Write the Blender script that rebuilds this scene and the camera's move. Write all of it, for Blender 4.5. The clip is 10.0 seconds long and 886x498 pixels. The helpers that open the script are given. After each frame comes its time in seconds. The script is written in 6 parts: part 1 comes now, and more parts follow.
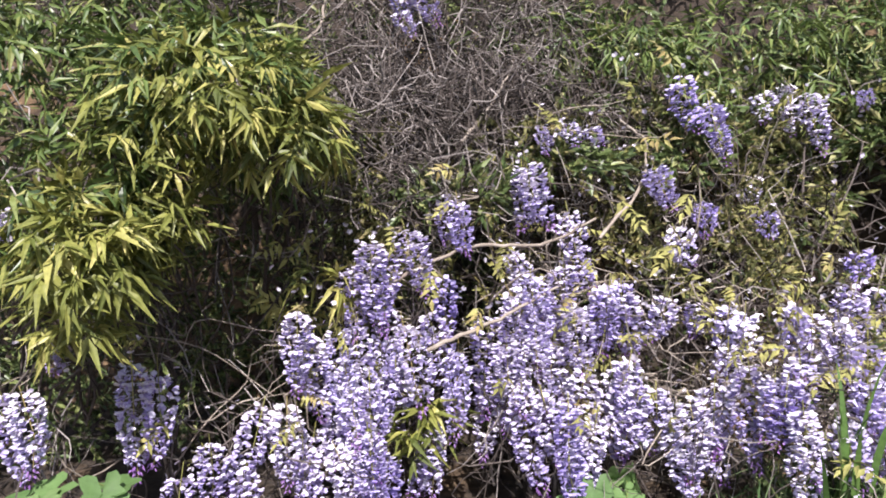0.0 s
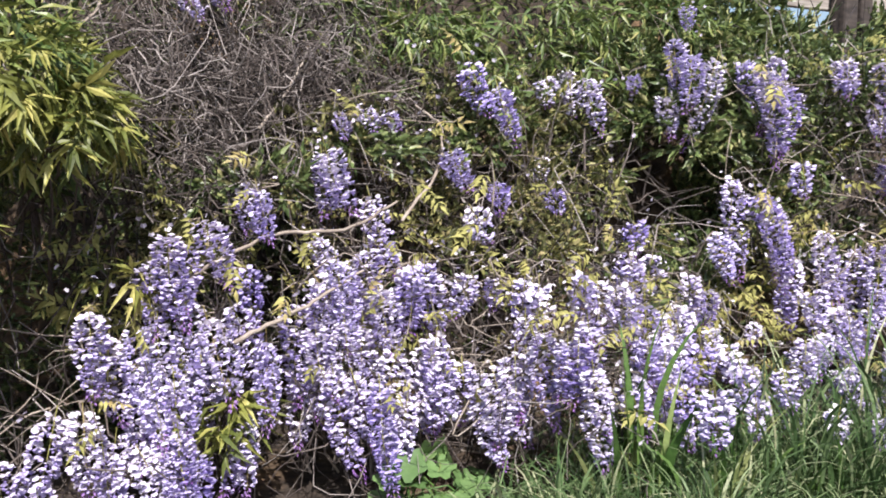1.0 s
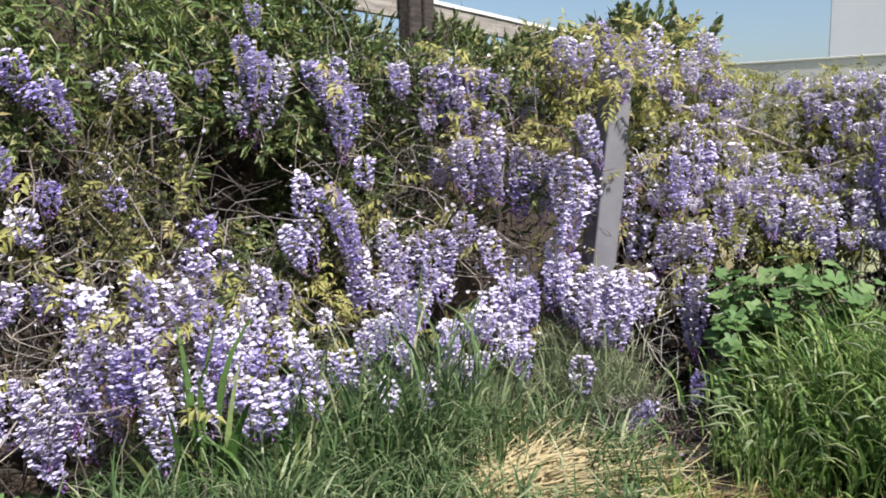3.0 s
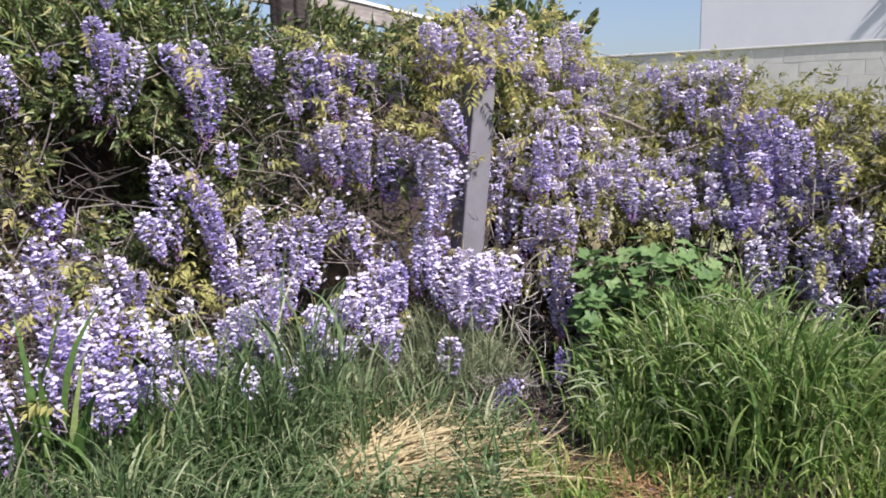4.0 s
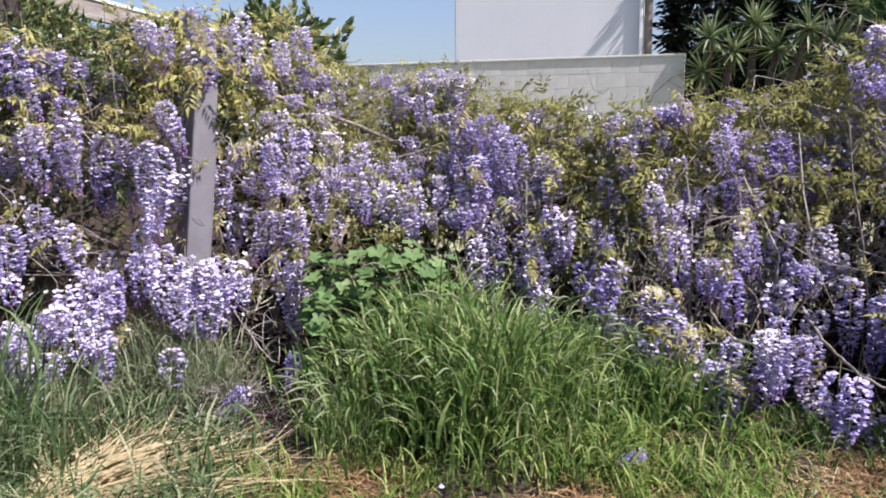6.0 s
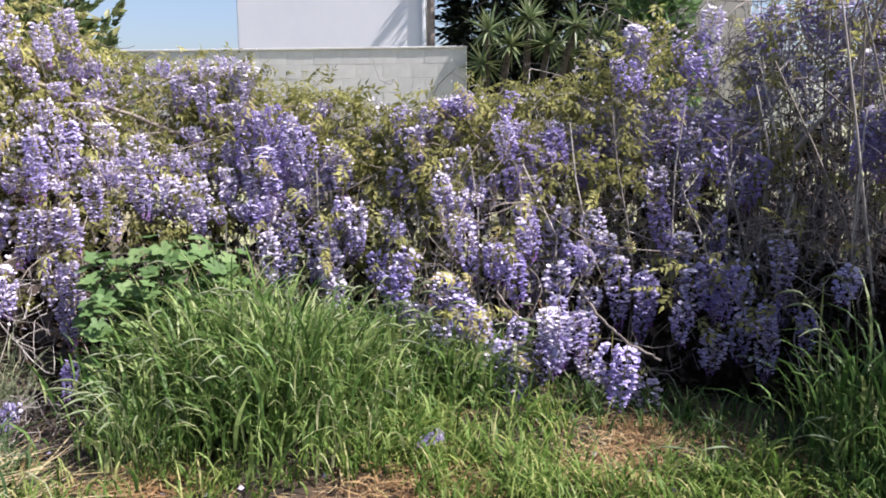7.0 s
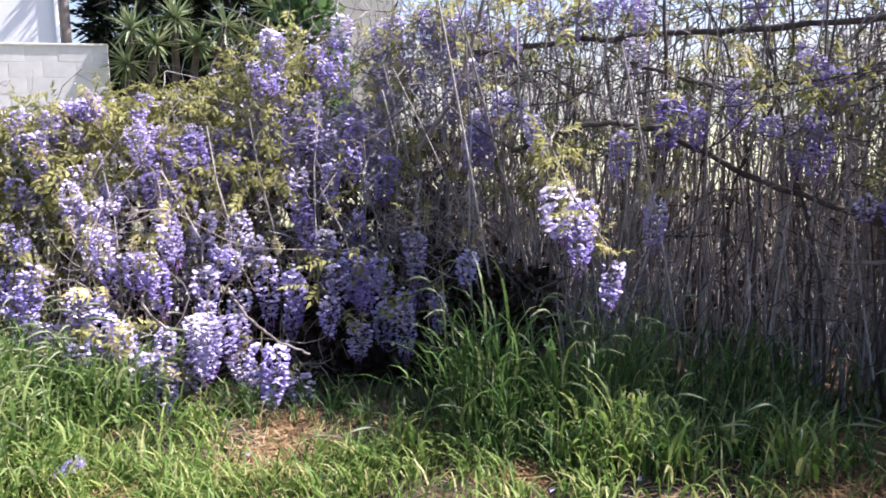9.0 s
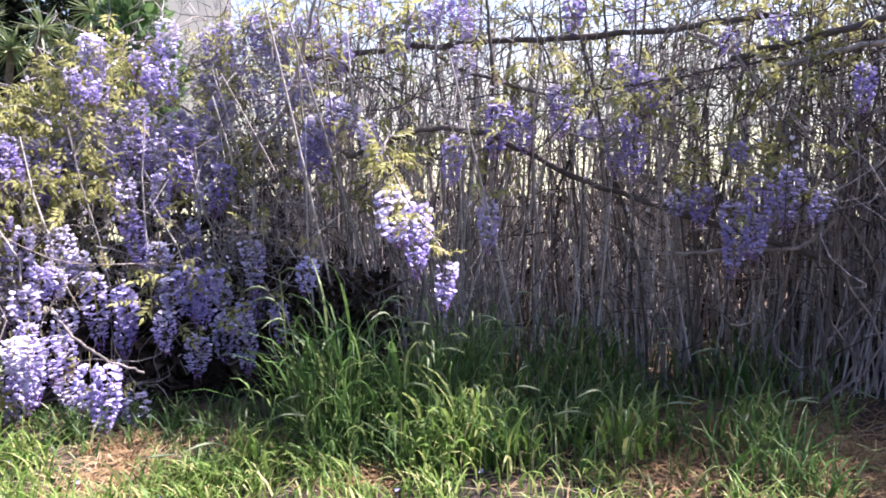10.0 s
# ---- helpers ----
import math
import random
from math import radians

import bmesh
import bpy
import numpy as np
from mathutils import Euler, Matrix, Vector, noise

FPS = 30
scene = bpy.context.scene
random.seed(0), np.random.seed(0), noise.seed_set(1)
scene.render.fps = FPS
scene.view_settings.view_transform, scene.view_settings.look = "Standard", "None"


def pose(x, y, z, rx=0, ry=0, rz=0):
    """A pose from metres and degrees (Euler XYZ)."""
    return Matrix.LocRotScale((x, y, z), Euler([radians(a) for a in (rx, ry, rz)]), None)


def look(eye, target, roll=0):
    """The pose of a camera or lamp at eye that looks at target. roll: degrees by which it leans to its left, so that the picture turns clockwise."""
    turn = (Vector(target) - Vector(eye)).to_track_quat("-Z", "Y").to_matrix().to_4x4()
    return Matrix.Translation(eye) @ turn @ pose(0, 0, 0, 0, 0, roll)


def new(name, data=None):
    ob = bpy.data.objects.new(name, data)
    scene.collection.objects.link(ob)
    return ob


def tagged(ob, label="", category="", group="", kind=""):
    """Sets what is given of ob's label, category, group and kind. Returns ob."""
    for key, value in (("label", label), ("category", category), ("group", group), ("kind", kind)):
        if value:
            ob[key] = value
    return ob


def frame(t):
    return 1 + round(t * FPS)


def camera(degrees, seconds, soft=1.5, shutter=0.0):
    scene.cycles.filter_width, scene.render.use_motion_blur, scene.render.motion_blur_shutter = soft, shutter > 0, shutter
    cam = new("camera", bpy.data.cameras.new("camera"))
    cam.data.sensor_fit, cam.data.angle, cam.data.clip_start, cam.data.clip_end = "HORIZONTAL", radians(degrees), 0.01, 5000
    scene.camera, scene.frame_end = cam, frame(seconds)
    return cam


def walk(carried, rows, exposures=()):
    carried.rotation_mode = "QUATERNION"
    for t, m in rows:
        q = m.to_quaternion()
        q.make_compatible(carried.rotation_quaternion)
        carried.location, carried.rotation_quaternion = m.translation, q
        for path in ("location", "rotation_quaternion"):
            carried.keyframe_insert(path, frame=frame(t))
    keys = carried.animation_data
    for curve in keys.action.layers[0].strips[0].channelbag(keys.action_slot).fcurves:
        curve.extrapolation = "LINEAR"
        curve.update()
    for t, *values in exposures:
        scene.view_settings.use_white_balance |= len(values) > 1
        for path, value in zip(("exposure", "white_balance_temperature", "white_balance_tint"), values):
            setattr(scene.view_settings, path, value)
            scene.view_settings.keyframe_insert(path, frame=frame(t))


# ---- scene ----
cam = camera(57.0, 10.0, 1.8)
PATH = [
    (0, (-0.078, 0.092, 1.478), (-0.021, 2.075, 1.23), 0.3),
    (0.5, (-0.066, 0.08, 1.462), (0.228, 2.041, 1.202), -0.1),
    (1, (-0.072, 0.064, 1.455), (0.449, 1.976, 1.184), -0.9),
    (1.5, (-0.057, 0.056, 1.44), (0.632, 1.914, 1.17), -1.7),
    (2, (-0.016, 0.036, 1.426), (0.863, 1.812, 1.155), -2.0),
    (2.5, (0.085, -0.016, 1.43), (1.179, 1.634, 1.148), -1.7),
    (3, (0.187, -0.084, 1.433), (1.467, 1.426, 1.147), -0.7),
    (3.2, (0.216, -0.112, 1.431), (1.548, 1.351, 1.14), -0.6),
    (4.5, (0.325, -0.255, 1.368), (1.844, 1.008, 1.054), -1.0),
    (5, (0.375, -0.32, 1.364), (1.975, 0.837, 1.041), -0.9),
    (6.3, (0.446, -0.437, 1.36), (2.261, 0.352, 1.069), -0.2),
    (6.5, (0.446, -0.419, 1.357), (2.299, 0.271, 1.058), -0.1),
    (7, (0.442, -0.434, 1.367), (2.367, 0.003, 1.049), -0.4),
    (7.5, (0.439, -0.49, 1.379), (2.402, -0.279, 1.057), -0.7),
    (8, (0.419, -0.51, 1.372), (2.393, -0.485, 1.053), -0.6),
    (8.5, (0.398, -0.546, 1.378), (2.366, -0.696, 1.054), -0.7),
    (9, (0.376, -0.584, 1.377), (2.32, -0.924, 1.053), -0.8),
    (9.5, (0.355, -0.613, 1.373), (2.255, -1.153, 1.06), -1.2),
    (10, (0.336, -0.625, 1.372), (2.185, -1.319, 1.057), -1.4),
]
walk(cam, [(t, look(eye, target, roll)) for t, eye, target, roll in PATH], [(0, 0.98, 6230, 17), (0.5, 1.0, 6240, 16), (1.5, 0.84, 6280, 14), (2.0, 0.73, 6280, 12), (3.0, 0.72, 6200, 11), (4.5, 0.77, 6090, 24), (5.0, 0.79, 6070, 26), (6.5, 0.85, 6110, 20), (7.5, 1.13, 6080, 22), (8.0, 1.2, 6010, 25), (8.5, 1.44, 5950, 28), (9.0, 1.51, 5930, 27), (9.5, 1.74, 5900, 28), (10, 1.99, 5920, 30)])

# ---------------------------------------------------------------- light
SUN_BEARING, SUN_HEIGHT = 181.0, 51.0
world = bpy.data.worlds.new("sky")
scene.world = world
world.use_nodes = True
sky = world.node_tree.nodes.new("ShaderNodeTexSky")
sky.sky_type = "NISHITA"
sky.sun_disc = False
sky.sun_elevation, sky.sun_rotation = radians(SUN_HEIGHT), radians(SUN_BEARING)
sky.air_density, sky.dust_density, sky.ozone_density = 1.0, 2.0, 1.5
back = world.node_tree.nodes["Background"]
back.inputs["Strength"].default_value = 0.086
world.node_tree.links.new(sky.outputs[0], back.inputs["Color"])
sun = new("sun", bpy.data.lights.new("sun", "SUN"))
sun.data.energy, sun.data.angle, sun.data.color = 5.0, radians(0.6), (1.0, 0.95, 0.87)
SUN_WAY = Vector((math.sin(radians(SUN_BEARING)) * math.cos(radians(SUN_HEIGHT)),
                  math.cos(radians(SUN_BEARING)) * math.cos(radians(SUN_HEIGHT)), math.sin(radians(SUN_HEIGHT))))
sun.matrix_world = look(SUN_WAY * 30, (0, 0, 0))

# ---------------------------------------------------------------- materials
RNG = np.random.default_rng(7)


def nodes_of(name):
    m = bpy.data.materials.new(name)
    m.use_nodes = True
    t = m.node_tree
    return m, t, t.nodes["Principled BSDF"], t.nodes["Material Output"]


def ramp(t, fac, stops):
    r = t.nodes.new("ShaderNodeValToRGB")
    while len(r.color_ramp.elements) < len(stops):
        r.color_ramp.elements.new(0.5)
    for e, (p, c) in zip(r.color_ramp.elements, stops):
        e.position, e.color = p, (*c, 1)
    t.links.new(fac, r.inputs[0])
    return r.outputs[0]


def noise_tex(t, scale, detail=4, rough=0.6, coords="Object"):
    tc = t.nodes.new("ShaderNodeTexCoord")
    n = t.nodes.new("ShaderNodeTexNoise")
    n.inputs["Scale"].default_value, n.inputs["Detail"].default_value, n.inputs["Roughness"].default_value = scale, detail, rough
    t.links.new(tc.outputs[coords], n.inputs["Vector"])
    return n.outputs["Fac"]


def mix(t, fac, a, b, mode="MIX"):
    n = t.nodes.new("ShaderNodeMix")
    n.data_type, n.blend_type = "RGBA", mode
    for sock, v in ((n.inputs[0], fac), (n.inputs[6], a), (n.inputs[7], b)):
        if hasattr(v, "is_output"):
            t.links.new(v, sock)
        elif isinstance(v, (int, float)):
            sock.default_value = v
        else:
            sock.default_value = (*v, 1)
    return n.outputs[2]


def bump(t, b, height, strength=0.4, dist=0.01):
    n = t.nodes.new("ShaderNodeBump")
    n.inputs["Strength"].default_value, n.inputs["Distance"].default_value = strength, dist
    t.links.new(height, n.inputs["Height"])
    t.links.new(n.outputs[0], b.inputs["Normal"])


def leafy(name, stops, through_light=0.35, rough=0.5, gloss=0.4, blotch=0.35, object_random=False, grey=0.12):
    """Thin plant tissue: each piece has its own shade, and some light passes through."""
    stops = [(p, tuple(c + (sum(col) / 3 - c) * grey for c in col)) for p, col in stops]
    m, t, b, out = nodes_of(name)
    g = t.nodes.new("ShaderNodeNewGeometry")
    rnd = g.outputs["Random Per Island"]
    if object_random:
        oi = t.nodes.new("ShaderNodeObjectInfo")
        add = t.nodes.new("ShaderNodeMath")
        add.operation = "MULTIPLY_ADD"
        t.links.new(oi.outputs["Random"], add.inputs[0])
        add.inputs[1].default_value = 0.6
        half = t.nodes.new("ShaderNodeMath")
        half.operation = "MULTIPLY"
        t.links.new(rnd, half.inputs[0])
        half.inputs[1].default_value = 0.4
        t.links.new(half.outputs[0], add.inputs[2])
        rnd = add.outputs[0]
    col = ramp(t, rnd, stops)
    n = noise_tex(t, 60, 3)
    dark = mix(t, 1.0, col, ramp(t, n, [(0.3, (1 - blotch,) * 3), (0.7, (1.0, 1.0, 1.0))]), "MULTIPLY")
    t.links.new(dark, b.inputs["Base Color"])
    b.inputs["Roughness"].default_value = rough
    b.inputs["Specular IOR Level"].default_value = gloss
    tr = t.nodes.new("ShaderNodeBsdfTranslucent")
    t.links.new(dark, tr.inputs["Color"])
    ms = t.nodes.new("ShaderNodeMixShader")
    ms.inputs[0].default_value = through_light
    t.links.new(b.outputs[0], ms.inputs[1])
    t.links.new(tr.outputs[0], ms.inputs[2])
    t.links.new(ms.outputs[0], out.inputs["Surface"])
    return m


def solid(name, stops, scale=8.0, rough=0.85, bumps=0.4, bump_scale=60.0, dist=0.006, per_piece=False, metal=0.0):
    m, t, b, out = nodes_of(name)
    n = noise_tex(t, scale, 6, 0.65)
    col = ramp(t, n, stops)
    if per_piece:
        oi = t.nodes.new("ShaderNodeObjectInfo")
        col = mix(t, 1.0, col, ramp(t, oi.outputs["Random"], [(0, (0.94, 0.94, 0.94)), (1, (1.03, 1.02, 1.01))]), "MULTIPLY")
    t.links.new(col, b.inputs["Base Color"])
    b.inputs["Roughness"].default_value, b.inputs["Metallic"].default_value = rough, metal
    bump(t, b, noise_tex(t, bump_scale, 5, 0.7), bumps, dist)
    return m


def banded(name, stops, scale=3.0):
    """Weathered timber: grain stretched along x."""
    m, t, b, out = nodes_of(name)
    tc = t.nodes.new("ShaderNodeTexCoord")
    mp = t.nodes.new("ShaderNodeMapping")
    mp.inputs["Scale"].default_value = (1.2, 14, 14)
    n = t.nodes.new("ShaderNodeTexNoise")
    n.inputs["Scale"].default_value, n.inputs["Detail"].default_value = scale, 8
    t.links.new(tc.outputs["Object"], mp.inputs[0])
    t.links.new(mp.outputs[0], n.inputs["Vector"])
    t.links.new(ramp(t, n.outputs["Fac"], stops), b.inputs["Base Color"])
    b.inputs["Roughness"].default_value = 0.85
    bump(t, b, n.outputs["Fac"], 0.5, 0.006)
    return m


PETAL_PALE = leafy("wisteria_petal_pale", [(0.0, (0.59, 0.53, 0.69)), (0.5, (0.71, 0.66, 0.77)), (0.9, (0.79, 0.75, 0.81)), (1.0, (0.87, 0.84, 0.82))], 0.22, 0.65, 0.15, 0.08, True, 0.0)
PETAL = leafy("wisteria_petal", [(0.0, (0.42, 0.355, 0.66)), (0.4, (0.54, 0.48, 0.74)), (1.0, (0.72, 0.675, 0.83))], 0.22, 0.6, 0.2, 0.08, True, 0.0)
# violet deepened so that the hedge's shade is in the petal colour
PETAL_SHADE_VIOLET = leafy("wisteria_petal_shade_violet", [(0.0, (0.29, 0.225, 0.57)), (0.5, (0.41, 0.34, 0.69)), (0.85, (0.56, 0.50, 0.79)), (1.0, (0.76, 0.72, 0.88))], 0.22, 0.6, 0.2, 0.1, True, 0.0)
KEEL = leafy("wisteria_keel", [(0.0, (0.31, 0.24, 0.55)), (0.6, (0.45, 0.375, 0.68)), (1.0, (0.62, 0.555, 0.80))], 0.2, 0.6, 0.2, 0.15, True, 0.0)
BUD = leafy("wisteria_bud", [(0.0, (0.24, 0.09, 0.38)), (1.0, (0.46, 0.29, 0.60))], 0.25, 0.6, 0.2, 0.2, True, 0.0)
WIST_LEAF = leafy("wisteria_leaf", [(0.0, (0.16, 0.17, 0.05)), (0.35, (0.36, 0.355, 0.11)), (0.72, (0.62, 0.60, 0.20)), (0.84, (0.48, 0.38, 0.15)), (1.0, (0.72, 0.67, 0.34))], 0.5, 0.6, 0.2, 0.3, True, 0.04)
BAMBOO_YELLOW = leafy("bamboo_leaf_yellow", [(0.0, (0.045, 0.07, 0.015)), (0.3, (0.14, 0.17, 0.03)), (0.65, (0.31, 0.32, 0.06)), (1.0, (0.66, 0.59, 0.17))], 0.3, 0.45, 0.35, 0.35, True, 0.1)
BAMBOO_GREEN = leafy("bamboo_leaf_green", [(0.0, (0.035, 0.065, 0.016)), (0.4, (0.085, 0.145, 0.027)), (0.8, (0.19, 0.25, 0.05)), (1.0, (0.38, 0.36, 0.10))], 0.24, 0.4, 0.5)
SHRUB_LEAF = leafy("shrub_leaf", [(0.0, (0.04, 0.07, 0.02)), (0.5, (0.125, 0.185, 0.05)), (0.82, (0.25, 0.30, 0.085)), (1.0, (0.42, 0.39, 0.16))], 0.2, 0.42, 0.5)
OLIVE_LEAF = leafy("olive_undergrowth_leaf", [(0.0, (0.05, 0.06, 0.02)), (0.45, (0.15, 0.16, 0.05)), (0.8, (0.30, 0.28, 0.09)), (1.0, (0.48, 0.39, 0.18))], 0.3, 0.5, 0.35)
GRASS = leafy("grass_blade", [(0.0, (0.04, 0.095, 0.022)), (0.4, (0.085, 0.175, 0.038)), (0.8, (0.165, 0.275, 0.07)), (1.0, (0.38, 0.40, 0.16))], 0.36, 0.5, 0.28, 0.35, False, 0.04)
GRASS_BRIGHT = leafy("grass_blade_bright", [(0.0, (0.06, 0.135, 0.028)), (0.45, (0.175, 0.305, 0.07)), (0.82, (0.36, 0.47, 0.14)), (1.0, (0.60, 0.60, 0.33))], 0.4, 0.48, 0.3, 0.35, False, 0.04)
# sunlit copy of the ground grass; GRASS takes its place where shade falls
GRASS_SUNNY = leafy("sunny_grass_blade", [(0.0, (0.075, 0.14, 0.022)), (0.5, (0.19, 0.32, 0.062)), (0.85, (0.38, 0.46, 0.12)), (1.0, (0.62, 0.58, 0.26))], 0.42, 0.5, 0.25, 0.3, False, 0.02)
GRASS_PALE = leafy("feathery_grass", [(0.0, (0.15, 0.21, 0.095)), (0.6, (0.28, 0.34, 0.17)), (1.0, (0.52, 0.51, 0.32))], 0.35, 0.6, 0.25)
GRASS_FINE = leafy("fine_grass_blade", [(0.0, (0.04, 0.08, 0.024)), (0.4, (0.092, 0.168, 0.055)), (0.78, (0.21, 0.30, 0.12)), (1.0, (0.49, 0.50, 0.29))], 0.36, 0.5, 0.28, 0.35, False, 0.1)
STRAW = leafy("dry_straw", [(0.0, (0.24, 0.155, 0.07)), (0.5, (0.44, 0.33, 0.165)), (1.0, (0.66, 0.56, 0.33))], 0.15, 0.6, 0.3, 0.3, False, 0.0)
# brown taken down to near black: the hedge's inner shade is in the colour
DEAD_LEAF_SHADE = leafy("dead_leaf_shade", [(0.0, (0.018, 0.012, 0.008)), (0.5, (0.045, 0.03, 0.02)), (1.0, (0.11, 0.075, 0.05))], 0.03, 0.85, 0.2)
LITTER = leafy("leaf_litter", [(0.0, (0.15, 0.08, 0.03)), (0.5, (0.34, 0.195, 0.075)), (1.0, (0.56, 0.37, 0.16))], 0.1, 0.8, 0.2)
MALLOW = leafy("mallow_leaf", [(0.0, (0.07, 0.145, 0.042)), (0.6, (0.16, 0.275, 0.09)), (1.0, (0.29, 0.40, 0.16))], 0.32, 0.55, 0.25, 0.25, True, 0.05)
TWIG = leafy("dead_twig", [(0.0, (0.03, 0.024, 0.021)), (0.55, (0.10, 0.08, 0.07)), (1.0, (0.38, 0.335, 0.31))], 0.0, 0.85, 0.2)
CANE = leafy("dry_cane", [(0.0, (0.05, 0.037, 0.027)), (0.4, (0.20, 0.15, 0.108)), (0.72, (0.52, 0.435, 0.35)), (1.0, (0.80, 0.70, 0.575))], 0.0, 0.6, 0.3, 0.45, True, 0.45)
# live wisteria twigs: pale grey, and lightened further to read as sunlit
PALE_TWIG = leafy("live_sunlit_twig", [(0.0, (0.12, 0.10, 0.085)), (0.5, (0.30, 0.265, 0.235)), (1.0, (0.60, 0.55, 0.50))], 0.0, 0.75, 0.25)
VINE = solid("vine_bark", [(0.3, (0.13, 0.10, 0.075)), (0.7, (0.36, 0.31, 0.26))], 14, 0.85, 0.6, 90, 0.004)
DARK_VINE = solid("dark_vine_bark", [(0.3, (0.035, 0.026, 0.02)), (0.7, (0.12, 0.095, 0.075))], 14, 0.85, 0.6, 90, 0.004)
POST = solid("grey_paint_post", [(0.25, (0.105, 0.10, 0.11)), (0.6, (0.15, 0.145, 0.158)), (0.8, (0.19, 0.18, 0.18))], 5, 0.6, 0.25, 80, 0.002)
BOARD = banded("weathered_board", [(0.25, (0.13, 0.11, 0.095)), (0.55, (0.29, 0.26, 0.23)), (0.8, (0.44, 0.41, 0.37))])
CAPPING = banded("whitewashed_capping", [(0.3, (0.62, 0.60, 0.57)), (0.7, (0.85, 0.84, 0.82))])
OLD_TIMBER = banded("dark_old_timber", [(0.3, (0.012, 0.009, 0.008)), (0.7, (0.065, 0.05, 0.042))])
BLOCK = solid("concrete_block", [(0.25, (0.56, 0.55, 0.52)), (0.6, (0.68, 0.665, 0.63)), (0.8, (0.74, 0.725, 0.69))], 4, 0.92, 0.35, 120, 0.003, True)
MORTAR = solid("mortar", [(0.3, (0.58, 0.57, 0.54)), (0.7, (0.66, 0.65, 0.62))], 12, 0.95, 0.3, 150, 0.002)
RENDERED = solid("painted_render", [(0.2, (0.60, 0.61, 0.63)), (0.5, (0.68, 0.69, 0.70)), (0.8, (0.73, 0.735, 0.74))], 0.7, 0.9, 0.2, 60, 0.004)
RENDER_WARM = solid("beige_render", [(0.2, (0.50, 0.46, 0.41)), (0.8, (0.62, 0.58, 0.52))], 0.8, 0.9, 0.2, 60, 0.004)
WHITE_TRIM = solid("white_trim", [(0.3, (0.72, 0.73, 0.74)), (0.7, (0.82, 0.82, 0.82))], 3, 0.6, 0.1, 60, 0.002)
PIPE = solid("brown_pipe", [(0.3, (0.16, 0.13, 0.11)), (0.7, (0.26, 0.22, 0.19))], 4, 0.6, 0.1, 60, 0.002)
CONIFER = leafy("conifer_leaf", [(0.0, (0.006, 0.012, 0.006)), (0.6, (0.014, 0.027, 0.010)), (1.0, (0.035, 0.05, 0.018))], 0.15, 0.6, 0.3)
YUCCA = leafy("yucca_leaf", [(0.0, (0.09, 0.15, 0.05)), (0.6, (0.22, 0.30, 0.11)), (1.0, (0.44, 0.49, 0.25))], 0.2, 0.45, 0.4)
# olive green with the distance haze mixed into it
HILL = solid("far_hill", [(0.3, (0.13, 0.15, 0.11)), (0.7, (0.24, 0.25, 0.19))], 0.08, 1.0, 0.2, 1.0, 0.3)


def ground_material():
    m, t, b, out = nodes_of("soil")
    big, small = noise_tex(t, 1.3, 5), noise_tex(t, 30, 8, 0.75)
    soil = ramp(t, small, [(0.3, (0.014, 0.010, 0.008)), (0.55, (0.045, 0.032, 0.022)), (0.75, (0.10, 0.07, 0.045))])
    dry = ramp(t, small, [(0.3, (0.07, 0.042, 0.025)), (0.6, (0.18, 0.115, 0.06)), (0.8, (0.32, 0.225, 0.125))])
    near = mix(t, ramp(t, big, [(0.50, (0, 0, 0)), (0.62, (1, 1, 1))]), soil, dry)
    # past the hedge the ground is a pale dry meadow
    tc, xyz, far = t.nodes.new("ShaderNodeTexCoord"), t.nodes.new("ShaderNodeSeparateXYZ"), t.nodes.new("ShaderNodeMapRange")
    t.links.new(tc.outputs["Object"], xyz.inputs[0])
    t.links.new(xyz.outputs["X"], far.inputs["Value"])
    far.inputs["From Min"].default_value, far.inputs["From Max"].default_value = 6.6, 8.0
    meadow = ramp(t, noise_tex(t, 2.5, 6), [(0.3, (0.13, 0.16, 0.07)), (0.5, (0.25, 0.26, 0.13)), (0.7, (0.40, 0.37, 0.23))])
    t.links.new(mix(t, far.outputs[0], near, meadow), b.inputs["Base Color"])
    b.inputs["Roughness"].default_value = 0.95
    bump(t, b, small, 0.8, 0.02)
    return m


SOIL = ground_material()


# ---------------------------------------------------------------- building blocks
def mesh_of(name, verts, faces, mats, index=None, smooth=False):
    me = bpy.data.meshes.new(name)
    verts = np.asarray(verts, np.float32)
    faces = np.asarray(faces, np.int32)
    k = faces.shape[1]
    me.vertices.add(len(verts))
    me.vertices.foreach_set("co", verts.ravel())
    me.loops.add(faces.size)
    me.loops.foreach_set("vertex_index", faces.ravel())
    me.polygons.add(len(faces))
    me.polygons.foreach_set("loop_start", np.arange(0, faces.size, k, dtype=np.int32))
    if index is not None:
        me.polygons.foreach_set("material_index", np.asarray(index, np.int32))
    me.polygons.foreach_set("use_smooth", np.full(len(faces), smooth))
    for m in mats if isinstance(mats, (list, tuple)) else [mats]:
        me.materials.append(m)
    me.update(calc_edges=True)
    return me


def part(name, data, material=None, parent=None, label=""):
    """Links a bmesh or a mesh as one object under a thing or a part."""
    if isinstance(data, bmesh.types.BMesh):
        me = bpy.data.meshes.new(name)
        data.to_mesh(me)
        data.free()
        me.materials.append(material)
    else:
        me = data
    ob = new(name, me)
    if parent is not None:
        ob.parent = parent
    if label:
        tagged(ob, label)
    return ob


def thing(name, label, category, at=(0, 0, 0), group="", kind=""):
    ob = new(name)
    ob.location = at
    ob.empty_display_size = 0.1
    return tagged(ob, label, category, group, kind)


